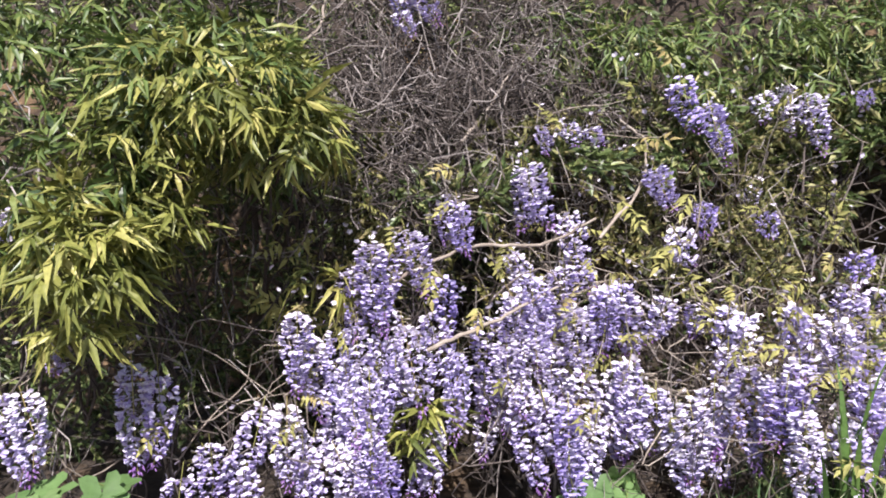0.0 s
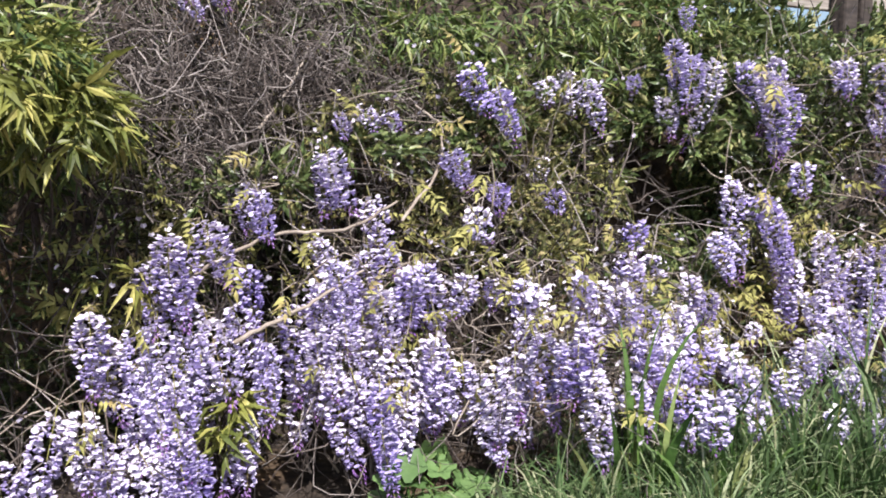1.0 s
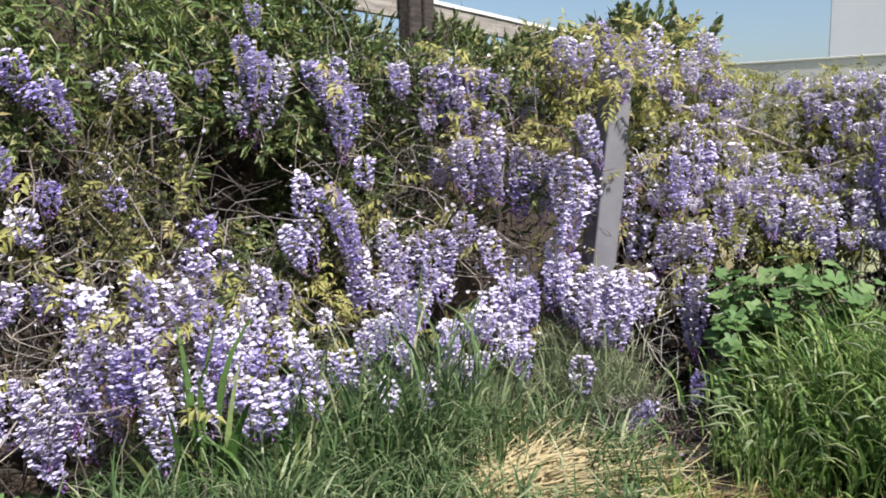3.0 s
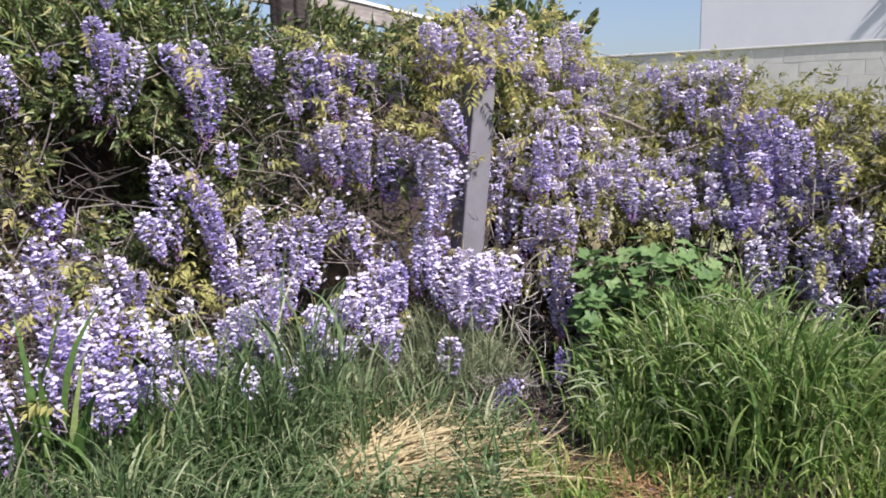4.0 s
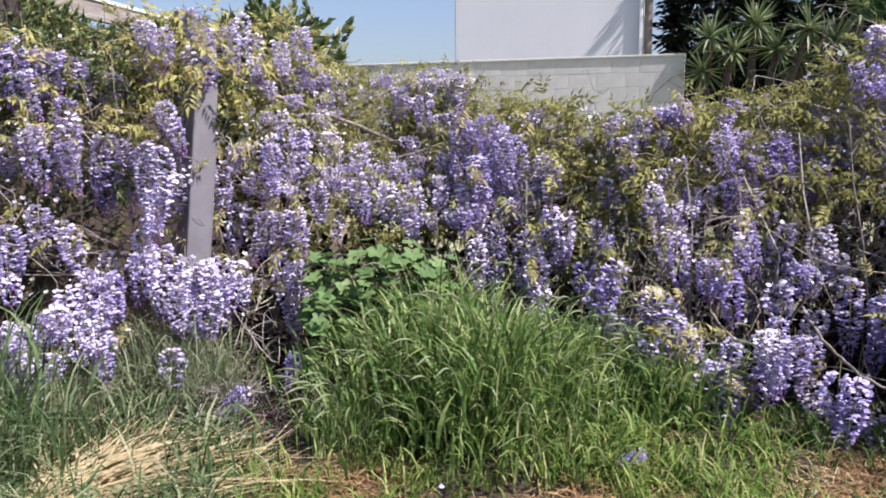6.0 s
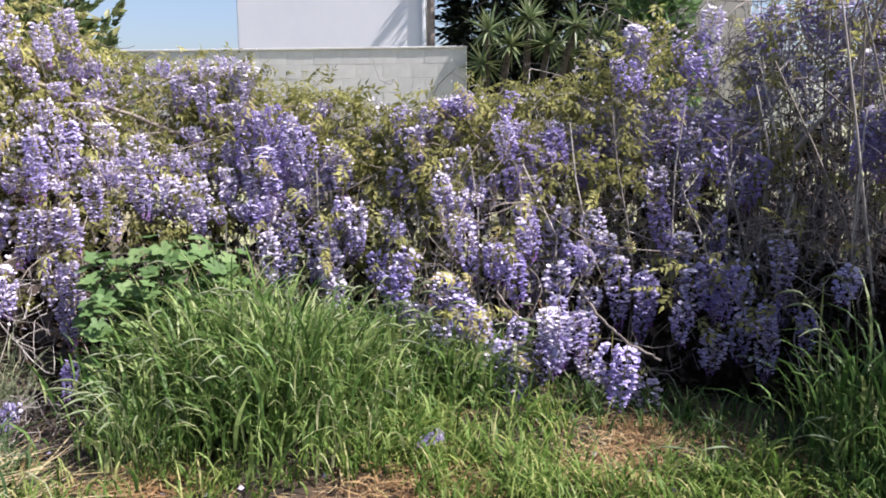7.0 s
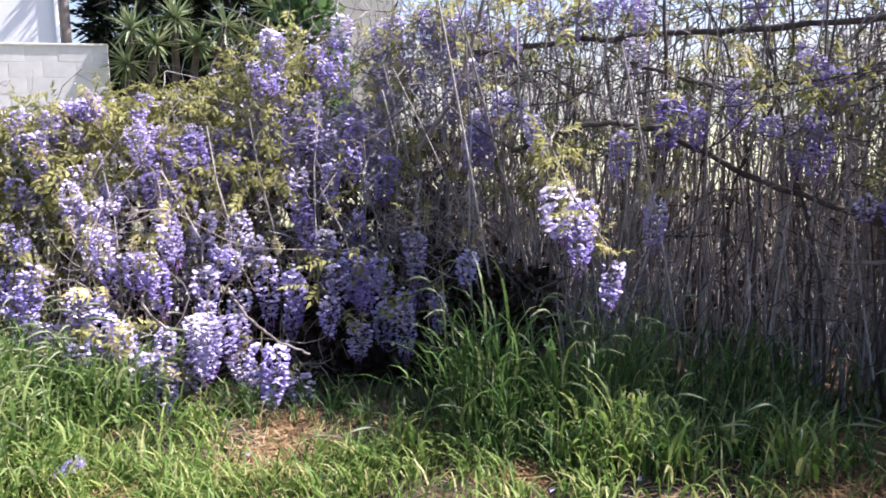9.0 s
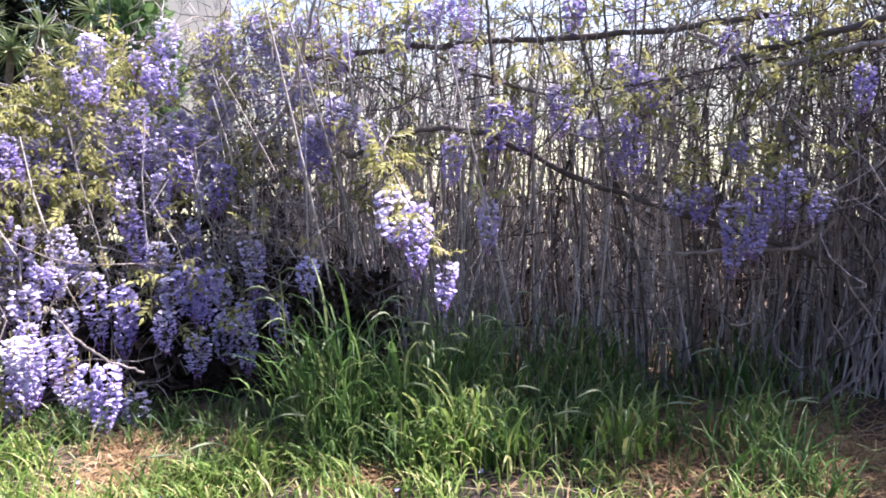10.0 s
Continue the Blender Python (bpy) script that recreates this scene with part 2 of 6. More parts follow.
def box(bm, size, at=(0, 0, 0), bevel=0.0, turn=None):
    r = bmesh.ops.create_cube(bm, size=1.0)
    vs = r["verts"]
    bmesh.ops.scale(bm, vec=size, verts=vs)
    if bevel:
        es = list({e for v in vs for e in v.link_edges})
        b = bmesh.ops.bevel(bm, geom=es, offset=bevel, segments=2, affect="EDGES", profile=0.5)
        vs = list({v for f in b["faces"] for v in f.verts} | {v for v in vs if v.is_valid})
    if turn is not None:
        bmesh.ops.transform(bm, matrix=turn, verts=vs)
    bmesh.ops.translate(bm, vec=at, verts=vs)
    return vs


def unit(v):
    return v / np.maximum(np.linalg.norm(v, axis=-1, keepdims=True), 1e-9)


def basis(way, up):
    """Turns whose y runs along way and whose z lies near up."""
    y = unit(way)
    x = unit(np.cross(y, up))
    return np.stack((x, y, np.cross(x, y)), axis=-1)


def heap(templates, pick, places, turns, sizes):
    """Many copies of small templates as one set of vertices and triangles."""
    vs, fs, ms, base = [], [], [], 0
    for i, (tv, tf, tm) in enumerate(templates):
        sel = np.nonzero(pick == i)[0]
        if not len(sel):
            continue
        v = np.einsum("nij,kj->nki", turns[sel], tv) * sizes[sel][:, None, None] + places[sel][:, None, :]
        f = tf[None] + (np.arange(len(sel)) * len(tv))[:, None, None] + base
        vs.append(v.reshape(-1, 3))
        fs.append(f.reshape(-1, 3))
        ms.append(np.tile(tm, len(sel)))
        base += len(sel) * len(tv)
    return np.concatenate(vs), np.concatenate(fs), np.concatenate(ms)


def join(*sets):
    vs, fs, ms, base = [], [], [], 0
    for v, f, m in sets:
        vs.append(v)
        fs.append(f + base)
        ms.append(m)
        base += len(v)
    return np.concatenate(vs), np.concatenate(fs), np.concatenate(ms)


def tubes(lines, radii, sides=3, mat=0):
    """Thin stems along lines (n, k, 3) with radii (n, k)."""
    lines, radii = np.asarray(lines, float), np.asarray(radii, float)
    n, k, _ = lines.shape
    d = unit(np.gradient(lines, axis=1))
    ref = np.where(np.abs(d[..., 2:3]) > 0.9, np.array([1.0, 0, 0]), np.array([0, 0, 1.0]))
    a = unit(np.cross(d, ref))
    b = np.cross(d, a)
    th = np.arange(sides) * 2 * np.pi / sides
    ring = lines[:, :, None, :] + radii[:, :, None, None] * (a[:, :, None, :] * np.cos(th)[:, None] + b[:, :, None, :] * np.sin(th)[:, None])
    v = ring.reshape(-1, 3)
    i = np.arange(n * k * sides).reshape(n, k, sides)
    p, q = i[:, :-1], i[:, 1:]
    pn, qn = np.roll(p, -1, 2), np.roll(q, -1, 2)
    f = np.concatenate((np.stack((p, pn, qn), -1).reshape(-1, 3), np.stack((p, qn, q), -1).reshape(-1, 3)))
    return v, f, np.full(len(f), mat)


def lance(length, width, fold=0.15, droop=0.2, peak=0.4):
    """A folded pointed leaf along y."""
    w = width / 2
    v = np.array([(0, 0, 0), (-w, peak * length, fold * w - droop * length * peak ** 2), (0, peak * length, -droop * length * peak ** 2),
                  (w, peak * length, fold * w - droop * length * peak ** 2), (0, length, -droop * length)])
    return v, np.array([(0, 2, 1), (0, 3, 2), (1, 2, 4), (2, 3, 4)])


def spin(v, rx, ry, rz):
    return v @ np.array(Euler((rx, ry, rz)).to_matrix()).T


def grow(pieces):
    vs, fs, ms, base = [], [], [], 0
    for v, f, m in pieces:
        vs.append(v)
        fs.append(f + base)
        ms.append(np.full(len(f), m))
        base += len(v)
    return np.concatenate(vs), np.concatenate(fs), np.concatenate(ms)


def bamboo_fan(seed):
    r = random.Random(seed)
    out = []
    n = r.randint(4, 7)
    for i in range(n):
        v, f = lance(r.uniform(0.09, 0.16), r.uniform(0.02, 0.03), 0.3, r.uniform(0.15, 0.6), 0.35)
        a = radians(-60 + 120 * i / (n - 1) + r.uniform(-12, 12))
        out.append((spin(v, r.uniform(-0.7, 0.2), r.uniform(-0.5, 0.5), a) + np.array([0, 0.012 * (n - abs(2 * i - n)), 0]), f, 0))
    return grow(out)


def pinnate(seed, pairs=5, leaflet=0.05):
    """A wisteria leaf: paired leaflets along a hanging rib."""
    r = random.Random(seed)
    out = []
    for i in range(pairs):
        y = 0.025 + 0.024 * i
        z = -0.25 * y * y / 0.15
        for s in (-1, 1):
            v, f = lance(leaflet * r.uniform(0.7, 1.2), r.uniform(0.015, 0.022), 0.3, r.uniform(0.15, 0.6), 0.4)
            out.append((spin(v, r.uniform(-0.7, 0.3), r.uniform(-0.5, 0.5), -s * radians(r.uniform(40, 80))) + np.array([0, y, z]), f, 0))
    y = 0.025 + 0.024 * pairs
    v, f = lance(leaflet * 1.15, 0.02, 0.3, 0.4)
    out.append((v + np.array([0, y - 0.015, -0.25 * y * y / 0.15]), f, 0))
    return grow(out)


def sprig(seed, n=8, length=0.055, width=0.02):
    """Narrow leaves set round a short shoot."""
    r = random.Random(seed)
    out = []
    for i in range(n):
        v, f = lance(length * r.uniform(0.7, 1.2), width * r.uniform(0.8, 1.2), 0.3, r.uniform(0.0, 0.35))
        out.append((spin(v, r.uniform(0.1, 0.7), 0, 0) @ np.array(Euler((0, i * 2.4 + r.uniform(-0.3, 0.3), 0)).to_matrix()).T + np.array([0, 0.012 * i, 0]), f, 0))
    return grow(out)


FANS = [bamboo_fan(i) for i in range(7)]
PINNATE = [pinnate(20 + i, 4 + i % 3) for i in range(6)]
SPRIGS = [sprig(40 + i) for i in range(5)]
BROAD = [sprig(60 + i, 6, 0.06, 0.036) for i in range(5)]

# ---------------------------------------------------------------- the plan
# The face of the overgrown bank and hedge round the clearing: distance from its middle by bearing (clockwise from y)
# and by height 0, 0.7, 1.4 and 2.1 m.
MIDDLE = np.array((0.2, -0.3))
BEARINGS = [-40, -15, 0, 10, 20, 30, 40, 50, 60, 70, 80, 90, 100, 110, 120, 130, 150]
FACE = np.array([
    (3.5, 3.55, 3.65, 4.0), (3.4, 3.45, 3.5, 3.9), (3.35, 3.55, 3.7, 4.1), (3.3, 3.55, 4.0, 4.3), (2.8, 3.0, 4.4, 4.7), (3.2, 4.2, 4.4, 4.7),
    (3.6, 4.4, 4.5, 5.0), (3.9, 4.5, 4.65, 5.1), (4.4, 4.9, 5.5, 6.2), (4.5, 4.9, 5.3, 6.0), (4.2, 4.45, 5.0, 5.6), (4.1, 4.5, 5.0, 5.5),
    (4.3, 4.45, 4.9, 5.2), (4.0, 4.1, 4.2, 4.7), (3.9, 4.2, 4.2, 4.7), (3.7, 4.3, 4.2, 4.5), (3.6, 3.7, 3.8, 4.2)])


def reach(bearing, z):
    col = [np.interp(bearing, BEARINGS, FACE[:, k]) for k in range(4)]
    z = np.asarray(z, float)
    u = np.clip(z / 0.7, 0, 2.999)
    i = u.astype(int)
    c = np.stack(col, -1)
    lo, hi = np.take_along_axis(c, i[..., None], -1)[..., 0], np.take_along_axis(c, i[..., None] + 1, -1)[..., 0]
    return lo + (hi - lo) * (u - i) + np.maximum(z - 2.1, 0) * 0.6


def outward(bearing):
    a = np.radians(bearing)
    return np.stack((np.sin(a), np.cos(a), np.zeros_like(a)), -1)


def on_face(bearing, z, deeper=0.0):
    bearing, z = np.atleast_1d(np.asarray(bearing, float)), np.atleast_1d(np.asarray(z, float))
    r = reach(bearing, z) + deeper
    p = outward(bearing) * r[:, None]
    p[:, :2] += MIDDLE
    p[:, 2] = z
    return p


def smooth(a, b, x):
    u = np.clip((x - a) / (b - a), 0, 1)
    return u * u * (3 - 2 * u)


def height(x, y):
    """The ground: a flat clearing and, behind it, a bank that falls off to the right."""
    foot = np.interp(x, (0, 2, 4, 6, 9, 14), (4.25, 3.95, 3.85, 3.7, 3.6, 3.6))
    top = np.interp(x, (2.75, 3.25, 4.5, 7.0, 12.0), (2.75, 2.05, 1.95, 0.9, 0.3))
    h = top * smooth(0.0, 1.1, y - foot)
    h = h + 0.05 * np.sin(1.7 * x + 0.6) * np.sin(1.3 * y + 1.1) + 0.02 * np.sin(5.1 * x) * np.cos(4.3 * y)
    return h


def ground_sheet():
    def axis(lo, hi, step, far):
        core = np.arange(lo, hi + step / 2, step)
        tail = [step * 2]
        while sum(tail) < far:
            tail.append(tail[-1] * 1.45)
        t = np.cumsum(tail)
        return np.concatenate(((lo - t)[::-1], core, hi + t))
    xs, ys = axis(-6, 9, 0.1, 1500), axis(-7, 7, 0.1, 1500)
    X, Y = np.meshgrid(xs, ys, indexing="ij")
    rough = np.array([noise.noise((x * 2.3, y * 2.3, 0.0)) * 0.03 + noise.noise((x * 9, y * 9, 3.0)) * 0.014 if -7 < x < 10 and -8 < y < 8 else 0.0
                      for x, y in zip(X.ravel(), Y.ravel())]).reshape(X.shape)
    Z = height(X, Y) + rough
    v = np.stack((X, Y, Z), -1).reshape(-1, 3)
    i = np.arange(X.size).reshape(X.shape)
    f = np.stack((i[:-1, :-1], i[1:, :-1], i[1:, 1:], i[:-1, 1:]), -1).reshape(-1, 4)
    ob = part("ground", mesh_of("ground", v, f, SOIL, smooth=True))
    return tagged(ob, "bare brown earth with dry straw, rising to a steep overgrown bank", "ground", kind="structure")


ground_sheet()


def top_line(b):
    """The uneven top of the hedge."""
    return np.interp(b, (45, 50, 55, 61, 68, 72, 76, 81, 87, 88.5, 90.5, 95, 110), (9.0, 2.3, 2.1, 1.85, 1.70, 1.56, 1.44, 1.50, 1.57, 1.68, 1.84, 2.3, 9.0))


def bearing_of(p):
    return np.degrees(np.arctan2(p[:, 0] - MIDDLE[0], p[:, 1] - MIDDLE[1]))


def clear_of_hollows(b, z):
    keep = np.ones(len(b), bool)
    for hb, hz, wb, wz in HOLLOWS:
        keep &= ((b - hb) / wb) ** 2 + ((z - hz) / wz) ** 2 > 1
    return keep


def blob(bearing, z, deeper, wide, tall, deep, n, low=-0.5):
    """Places on the outer, upper skin of a bushy lump, and their outward ways."""
    c = on_face(bearing, z, deeper)[0]
    o = outward(np.array([bearing]))[0]
    s = np.array((o[1], -o[0], 0))
    u = unit(RNG.normal(size=(n * 3, 3)))
    u = u[(u[:, 1] < 0.35) & (u[:, 2] > low)][:n]
    k = RNG.uniform(0.62, 1.08, (len(u), 1))
    p = c + k * (u[:, :1] * wide * s + u[:, 1:2] * deep * o + u[:, 2:] * tall * np.array((0, 0, 1)))
    ways = unit(u[:, :1] * s + u[:, 1:2] * o + u[:, 2:] * np.array((0, 0, 1)))
    b = bearing_of(p)
    keep = (p[:, 2] < top_line(b)) & (clear_of_hollows(b, p[:, 2]) | (n < 60))
    return p[keep], ways[keep]


# hollows in the growth, under overhanging shoots: bearing, height, half widths
HOLLOWS = [(27.8, 1.38, 3.0, 0.22), (25.0, 1.24, 2.6, 0.22), (12.5, 1.2, 1.6, 0.16), (5.0, 1.25, 2.6, 0.1), (-2.0, 1.1, 2.6, 0.12), (30.5, 1.3, 1.6, 0.12), (44.5, 0.95, 1.2, 0.12), (27.4, 1.14, 2.2, 0.2)]


def spread(b0, b1, z0, z1, n, d0=-0.05, d1=0.3, patch=0.0, grain=2.5, seed=0.0):
    """Places scattered over a stretch of the face; patch leaves gaps."""
    b, z = RNG.uniform(b0, b1, n), RNG.uniform(z0, z1, n)
    if patch:
        keep = np.array([noise.noise((bb * 0.07 * grain, zz * grain, seed)) + RNG.uniform(-0.25, 0.25) > patch - 0.5 for bb, zz in zip(b, z)])
        b, z = b[keep], z[keep]
    if d1 < 0.8 and b0 < 50:
        keep = clear_of_hollows(b, z)
        b, z = b[keep], z[keep]
    keep = z < top_line(b)
    b, z = b[keep], z[keep]
    lump = np.array([noise.noise((bb * 0.09, zz * 2.0, seed + 9)) for bb, zz in zip(b, z)]) * 0.14
    p = on_face(b, z, RNG.uniform(d0, d1, len(b)) + lump)
    return p, -outward(b)


def leaf_heap(templates, p, out, size=(0.8, 1.25), droop=0.35, wild=0.7):
    n = len(p)
    way = out + RNG.normal(scale=wild, size=(n, 3)) + np.array((0, 0, -droop))
    up = np.array((0, 0, 1.0)) * 1.2 + out * 0.5 + RNG.normal(scale=0.45, size=(n, 3))
    return heap(templates, RNG.integers(0, len(templates), n), p, basis(way, up), RNG.uniform(*size, n))


def foliage(name, material, sets, parent, label=""):
    v, f, m = join(*sets)
    ob = part(name, mesh_of(name, v, f, material), None, parent, label)
    ob["kind"] = "stuff"
    return ob


def runners(p0, p1, k=7, sag=0.1, wild=0.06, r0=0.004, r1=0.002, sides=3):
    """Stems from p0 to p1 that wander and sag."""
    p0, p1 = np.atleast_2d(p0), np.atleast_2d(p1)
    u = np.linspace(0, 1, k)[None, :, None]
    line = p0[:, None] * (1 - u) + p1[:, None] * u
    w = sum(RNG.normal(scale=wild * 1.5 / h, size=(len(p0), 1, 3)) * np.sin(np.pi * h * u) for h in (1, 2, 3))
    line = line + w + np.array((0, 0, -1)) * sag * 4 * u * (1 - u)
    rad = r0 + (r1 - r0) * np.broadcast_to(u[..., 0], line.shape[:2])
    return tubes(line, rad, sides)


def bough(name, knots, r0, r1, material, parent, label=""):
    """A bent woody stem through a few knots."""
    knots = np.array(knots, float)
    u = np.linspace(0, len(knots) - 1, 6 * len(knots))
    line = np.stack([np.interp(u, np.arange(len(knots)), knots[:, k]) for k in range(3)], -1)
    for _ in range(3):
        line[1:-1] = (line[:-2] + 2 * line[1:-1] + line[2:]) / 4
    line[1:-1] += RNG.normal(scale=r0 * 0.35, size=line[1:-1].shape)
    v, f, m = tubes(line[None], np.linspace(r0, r1, len(line))[None] * RNG.uniform(0.88, 1.12, (1, len(line))), 7)
    return part(name, mesh_of(name, v, f, material, smooth=True), None, parent, label)


def leaf_parts(name, meshes, p, out, size, droop, wild, parent):
    """Single leaves or fans, each an object that shares one of a few meshes."""
    n = len(p)
    way = out + RNG.normal(scale=wild, size=(n, 3)) + np.array((0, 0, -droop))
    up = np.array((0, 0, 1.0)) * 1.2 + out * 0.5 + RNG.normal(scale=0.45, size=(n, 3))
    turns, sizes, pick = basis(way, up), RNG.uniform(*size, n), RNG.integers(0, len(meshes), n)
    for i in range(n):
        ob = part(name, meshes[pick[i]], None, parent)
        ob.matrix_basis = Matrix.Translation(p[i]) @ Matrix((turns[i] * sizes[i]).tolist()).to_4x4()


def stem_parts(name, material, parent, p0, p1, *shape):
    for i in range(len(p0)):
        v, f, m = runners(p0[i:i + 1], p1[i:i + 1], *shape)
        part(name, mesh_of(name, v, f, material), None, parent)


def shared(name, templates, material):
    return [mesh_of(name, v, f, material) for v, f, m in templates]


FAN_MESHES = {m.name: shared("leaf_fan", FANS, m) for m in (BAMBOO_YELLOW, BAMBOO_GREEN)}
PINNATE_MESHES = shared("leaf", PINNATE, WIST_LEAF)


# ---------------------------------------------------------------- far things
def block_wall():
    """A wall of concrete blocks with open joints and a flat coping, square to bearing 78 degrees."""
    wall = thing("block_wall", "pale grey concrete block wall with mortar joints and thin coping", "wall", kind="structure")
    wall.matrix_world = pose(12.20, 1.87, -0.07, 0, 0, 99)
    # local x runs along the wall to the left of the far tree, y away from the clearing
    cols, rows, long, tall = 20, 12, 0.4, 0.2
    core = bmesh.new()
    box(core, (cols * long + 0.2, 0.166, rows * tall + 0.02), (cols * long / 2 + 0.1, 0, rows * tall / 2))
    part("mortar_core", core, MORTAR, wall)
    cap = bmesh.new()
    box(cap, (cols * long + 0.24, 0.21, 0.03), (cols * long / 2 + 0.11, 0, rows * tall + 0.026), 0.006)
    part("coping", cap, BLOCK, wall, "thin pale concrete coping")
    bm = bmesh.new()
    box(bm, (long - 0.007, 0.173, tall - 0.007), (0, 0, 0), 0.002)
    me = bpy.data.meshes.new("block")
    bm.to_mesh(me)
    bm.free()
    me.materials.append(BLOCK)
    for r in range(rows):
        for c in range(cols):
            ob = part("block", me, None, wall)
            ob.location = (c * long + long / 2 + (0.2 if r % 2 else 0), RNG.uniform(-0.002, 0.002), r * tall + tall / 2)
    return wall


def house(name, at, turn, wide, deep, tall, material, label, pipe=False):
    h = thing(name, label, "house", at)
    h.matrix_world = pose(*at, 0, 0, turn)
    bm = bmesh.new()
    box(bm, (wide, deep, tall), (wide / 2, -deep / 2, tall / 2), 0.02)
    part("wall", bm, material, h)
    bm = bmesh.new()
    box(bm, (wide + 0.3, deep + 0.3, 0.14), (wide / 2, -deep / 2, tall + 0.07), 0.02)
    part("roof_slab", bm, WHITE_TRIM, h, "flat roof slab with pale edge")
    if pipe:
        bm = bmesh.new()
        box(bm, (0.06, 0.06, tall), (0.0, 0.035, tall / 2), 0.01)
        part("corner_strip", bm, WHITE_TRIM, h, "white corner strip")
        bm = bmesh.new()
        bmesh.ops.create_cone(bm, cap_ends=True, segments=14, radius1=0.07, radius2=0.07, depth=tall, matrix=Matrix.Translation((-0.12, -0.1, tall / 2)))
        part("drainpipe", bm, PIPE, h, "brown round drainpipe")
    return h


block_wall()
house("house", (14.51, 3.07, 0), 102.5, 3.22, 7.0, 6.5, RENDERED, "pale grey rendered house with flat roof behind the block wall", True)
house("outbuilding", (22.5, -3.3, 0), 90, 2.6, 5.0, 5.2, RENDER_WARM, "beige rendered building partly hidden by vines")


def yucca(at, tops, seed):
    r = np.random.default_rng(seed)
    y = thing("yucca", "tall green yucca with spiky leaf rosettes", "yucca", at, "yuccas behind the wall")
    for top in tops:
        top = np.array(top) - np.array(at)
        u = np.linspace(0, 1, 7)[:, None]
        line = top * u * np.array((1, 1, 1)) + np.array((0.1, 0.1, 0)) * np.sin(3 * u)
        v, f, m = tubes(line[None], np.linspace(0.08, 0.045, 7)[None], 7)
        part("trunk", mesh_of("trunk", v, f, DARK_VINE), None, y)
        n = 58
        way = unit(r.normal(size=(n, 3)) + np.array((0, 0, 0.3)))
        tv, tf = lance(0.42, 0.05, 0.5, 0.12, 0.3)
        v, f, m = heap([(tv, tf, np.zeros(len(tf), int))], np.zeros(n, int), np.tile(line[-1], (n, 1)), basis(way, np.array((0, 0, 1.0)) + r.normal(scale=0.2, size=(n, 3))), r.uniform(0.75, 1.1, n))
        part("leaf_rosette", mesh_of("leaf_rosette", v, f, YUCCA), None, y)


yucca((12.0, 1.45, 0), [(11.98, 1.58, 2.1), (11.96, 1.5, 2.55), (12.0, 1.2, 2.35)], 1)
yucca((12.05, 0.85, 0), [(12.1, 0.95, 2.7), (12.1, 0.68, 2.35), (12.05, 0.3, 2.6)], 2)
yucca((12.25, -0.2, 0), [(12.2, 0.0, 2.45), (12.2, -0.3, 2.85), (12.3, 0.42, 2.2)], 3)


def far_tree(name, at, wide, tall, n, label, seed, leaf, material, low=0.2, big=1.0):
    r = np.random.default_rng(seed)
    t = thing(name, label, "tree", at)
    line = np.stack([np.array((0.06 * math.sin(4 * u), 0.05 * math.cos(3 * u), tall * 0.85 * u)) for u in np.linspace(0, 1, 8)])
    sets = [tubes(line[None], np.linspace(0.16, 0.03, 8)[None], 8)]
    for i in range(26):
        u = r.uniform(0.1, 0.85)
        p = np.array((0, 0, tall * 0.85 * u))
        a = r.uniform(0, 6.3)
        q = p + np.array((math.cos(a), math.sin(a), r.uniform(0.2, 0.8))) * wide * r.uniform(0.5, 0.9)
        sets.append(tubes(np.linspace(p, q, 4)[None], np.linspace(0.04, 0.01, 4)[None], 4))
    v, f, m = join(*sets)
    part("trunk", mesh_of("trunk", v, f, DARK_VINE), None, t)
    u = unit(r.normal(size=(n, 3)))
    k = r.uniform(0.25, 1.0, (n, 1)) ** 0.5
    ph = np.arctan2(u[:, 1], u[:, 0])
    edge = 1 + 0.16 * np.sin(3 * ph + 5 * u[:, 2]) + 0.1 * np.sin(7 * ph + 2) + 0.08 * np.sin(11 * u[:, 2])
    p = u * k * edge[:, None] * np.array((wide, wide, tall * (1 - low) / 2)) + np.array((0, 0, tall * (1 + low) / 2))
    v, f, m = heap(leaf, r.integers(0, len(leaf), n), p, basis(u + r.normal(scale=0.6, size=(n, 3)), np.array((0, 0, 1.0)) + r.normal(scale=0.5, size=(n, 3))), r.uniform(1.5, 3.0, n) * big)
    ob = part("crown", mesh_of("crown", v, f, material), None, t)


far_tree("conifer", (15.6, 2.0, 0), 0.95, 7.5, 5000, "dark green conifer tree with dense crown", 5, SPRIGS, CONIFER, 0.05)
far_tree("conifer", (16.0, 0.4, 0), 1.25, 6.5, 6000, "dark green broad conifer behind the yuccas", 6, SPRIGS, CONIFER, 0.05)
far_tree("bush", (10.6, -0.75, 0), 0.34, 3.0, 620, "light green leafy bush rising behind the hedge", 8, BROAD, MALLOW, 0.2)
far_tree("bush", (9.2, 6.6, 0), 1.0, 2.9, 1600, "dark green round bush on the far bank", 9, BROAD, SHRUB_LEAF, 0.2)
far_tree("bush", (5.6, 4.95, 1.5), 0.4, 0.75, 1500, "low dark green bush beside the rail", 10, BROAD, SHRUB_LEAF, 0.1, 0.42)


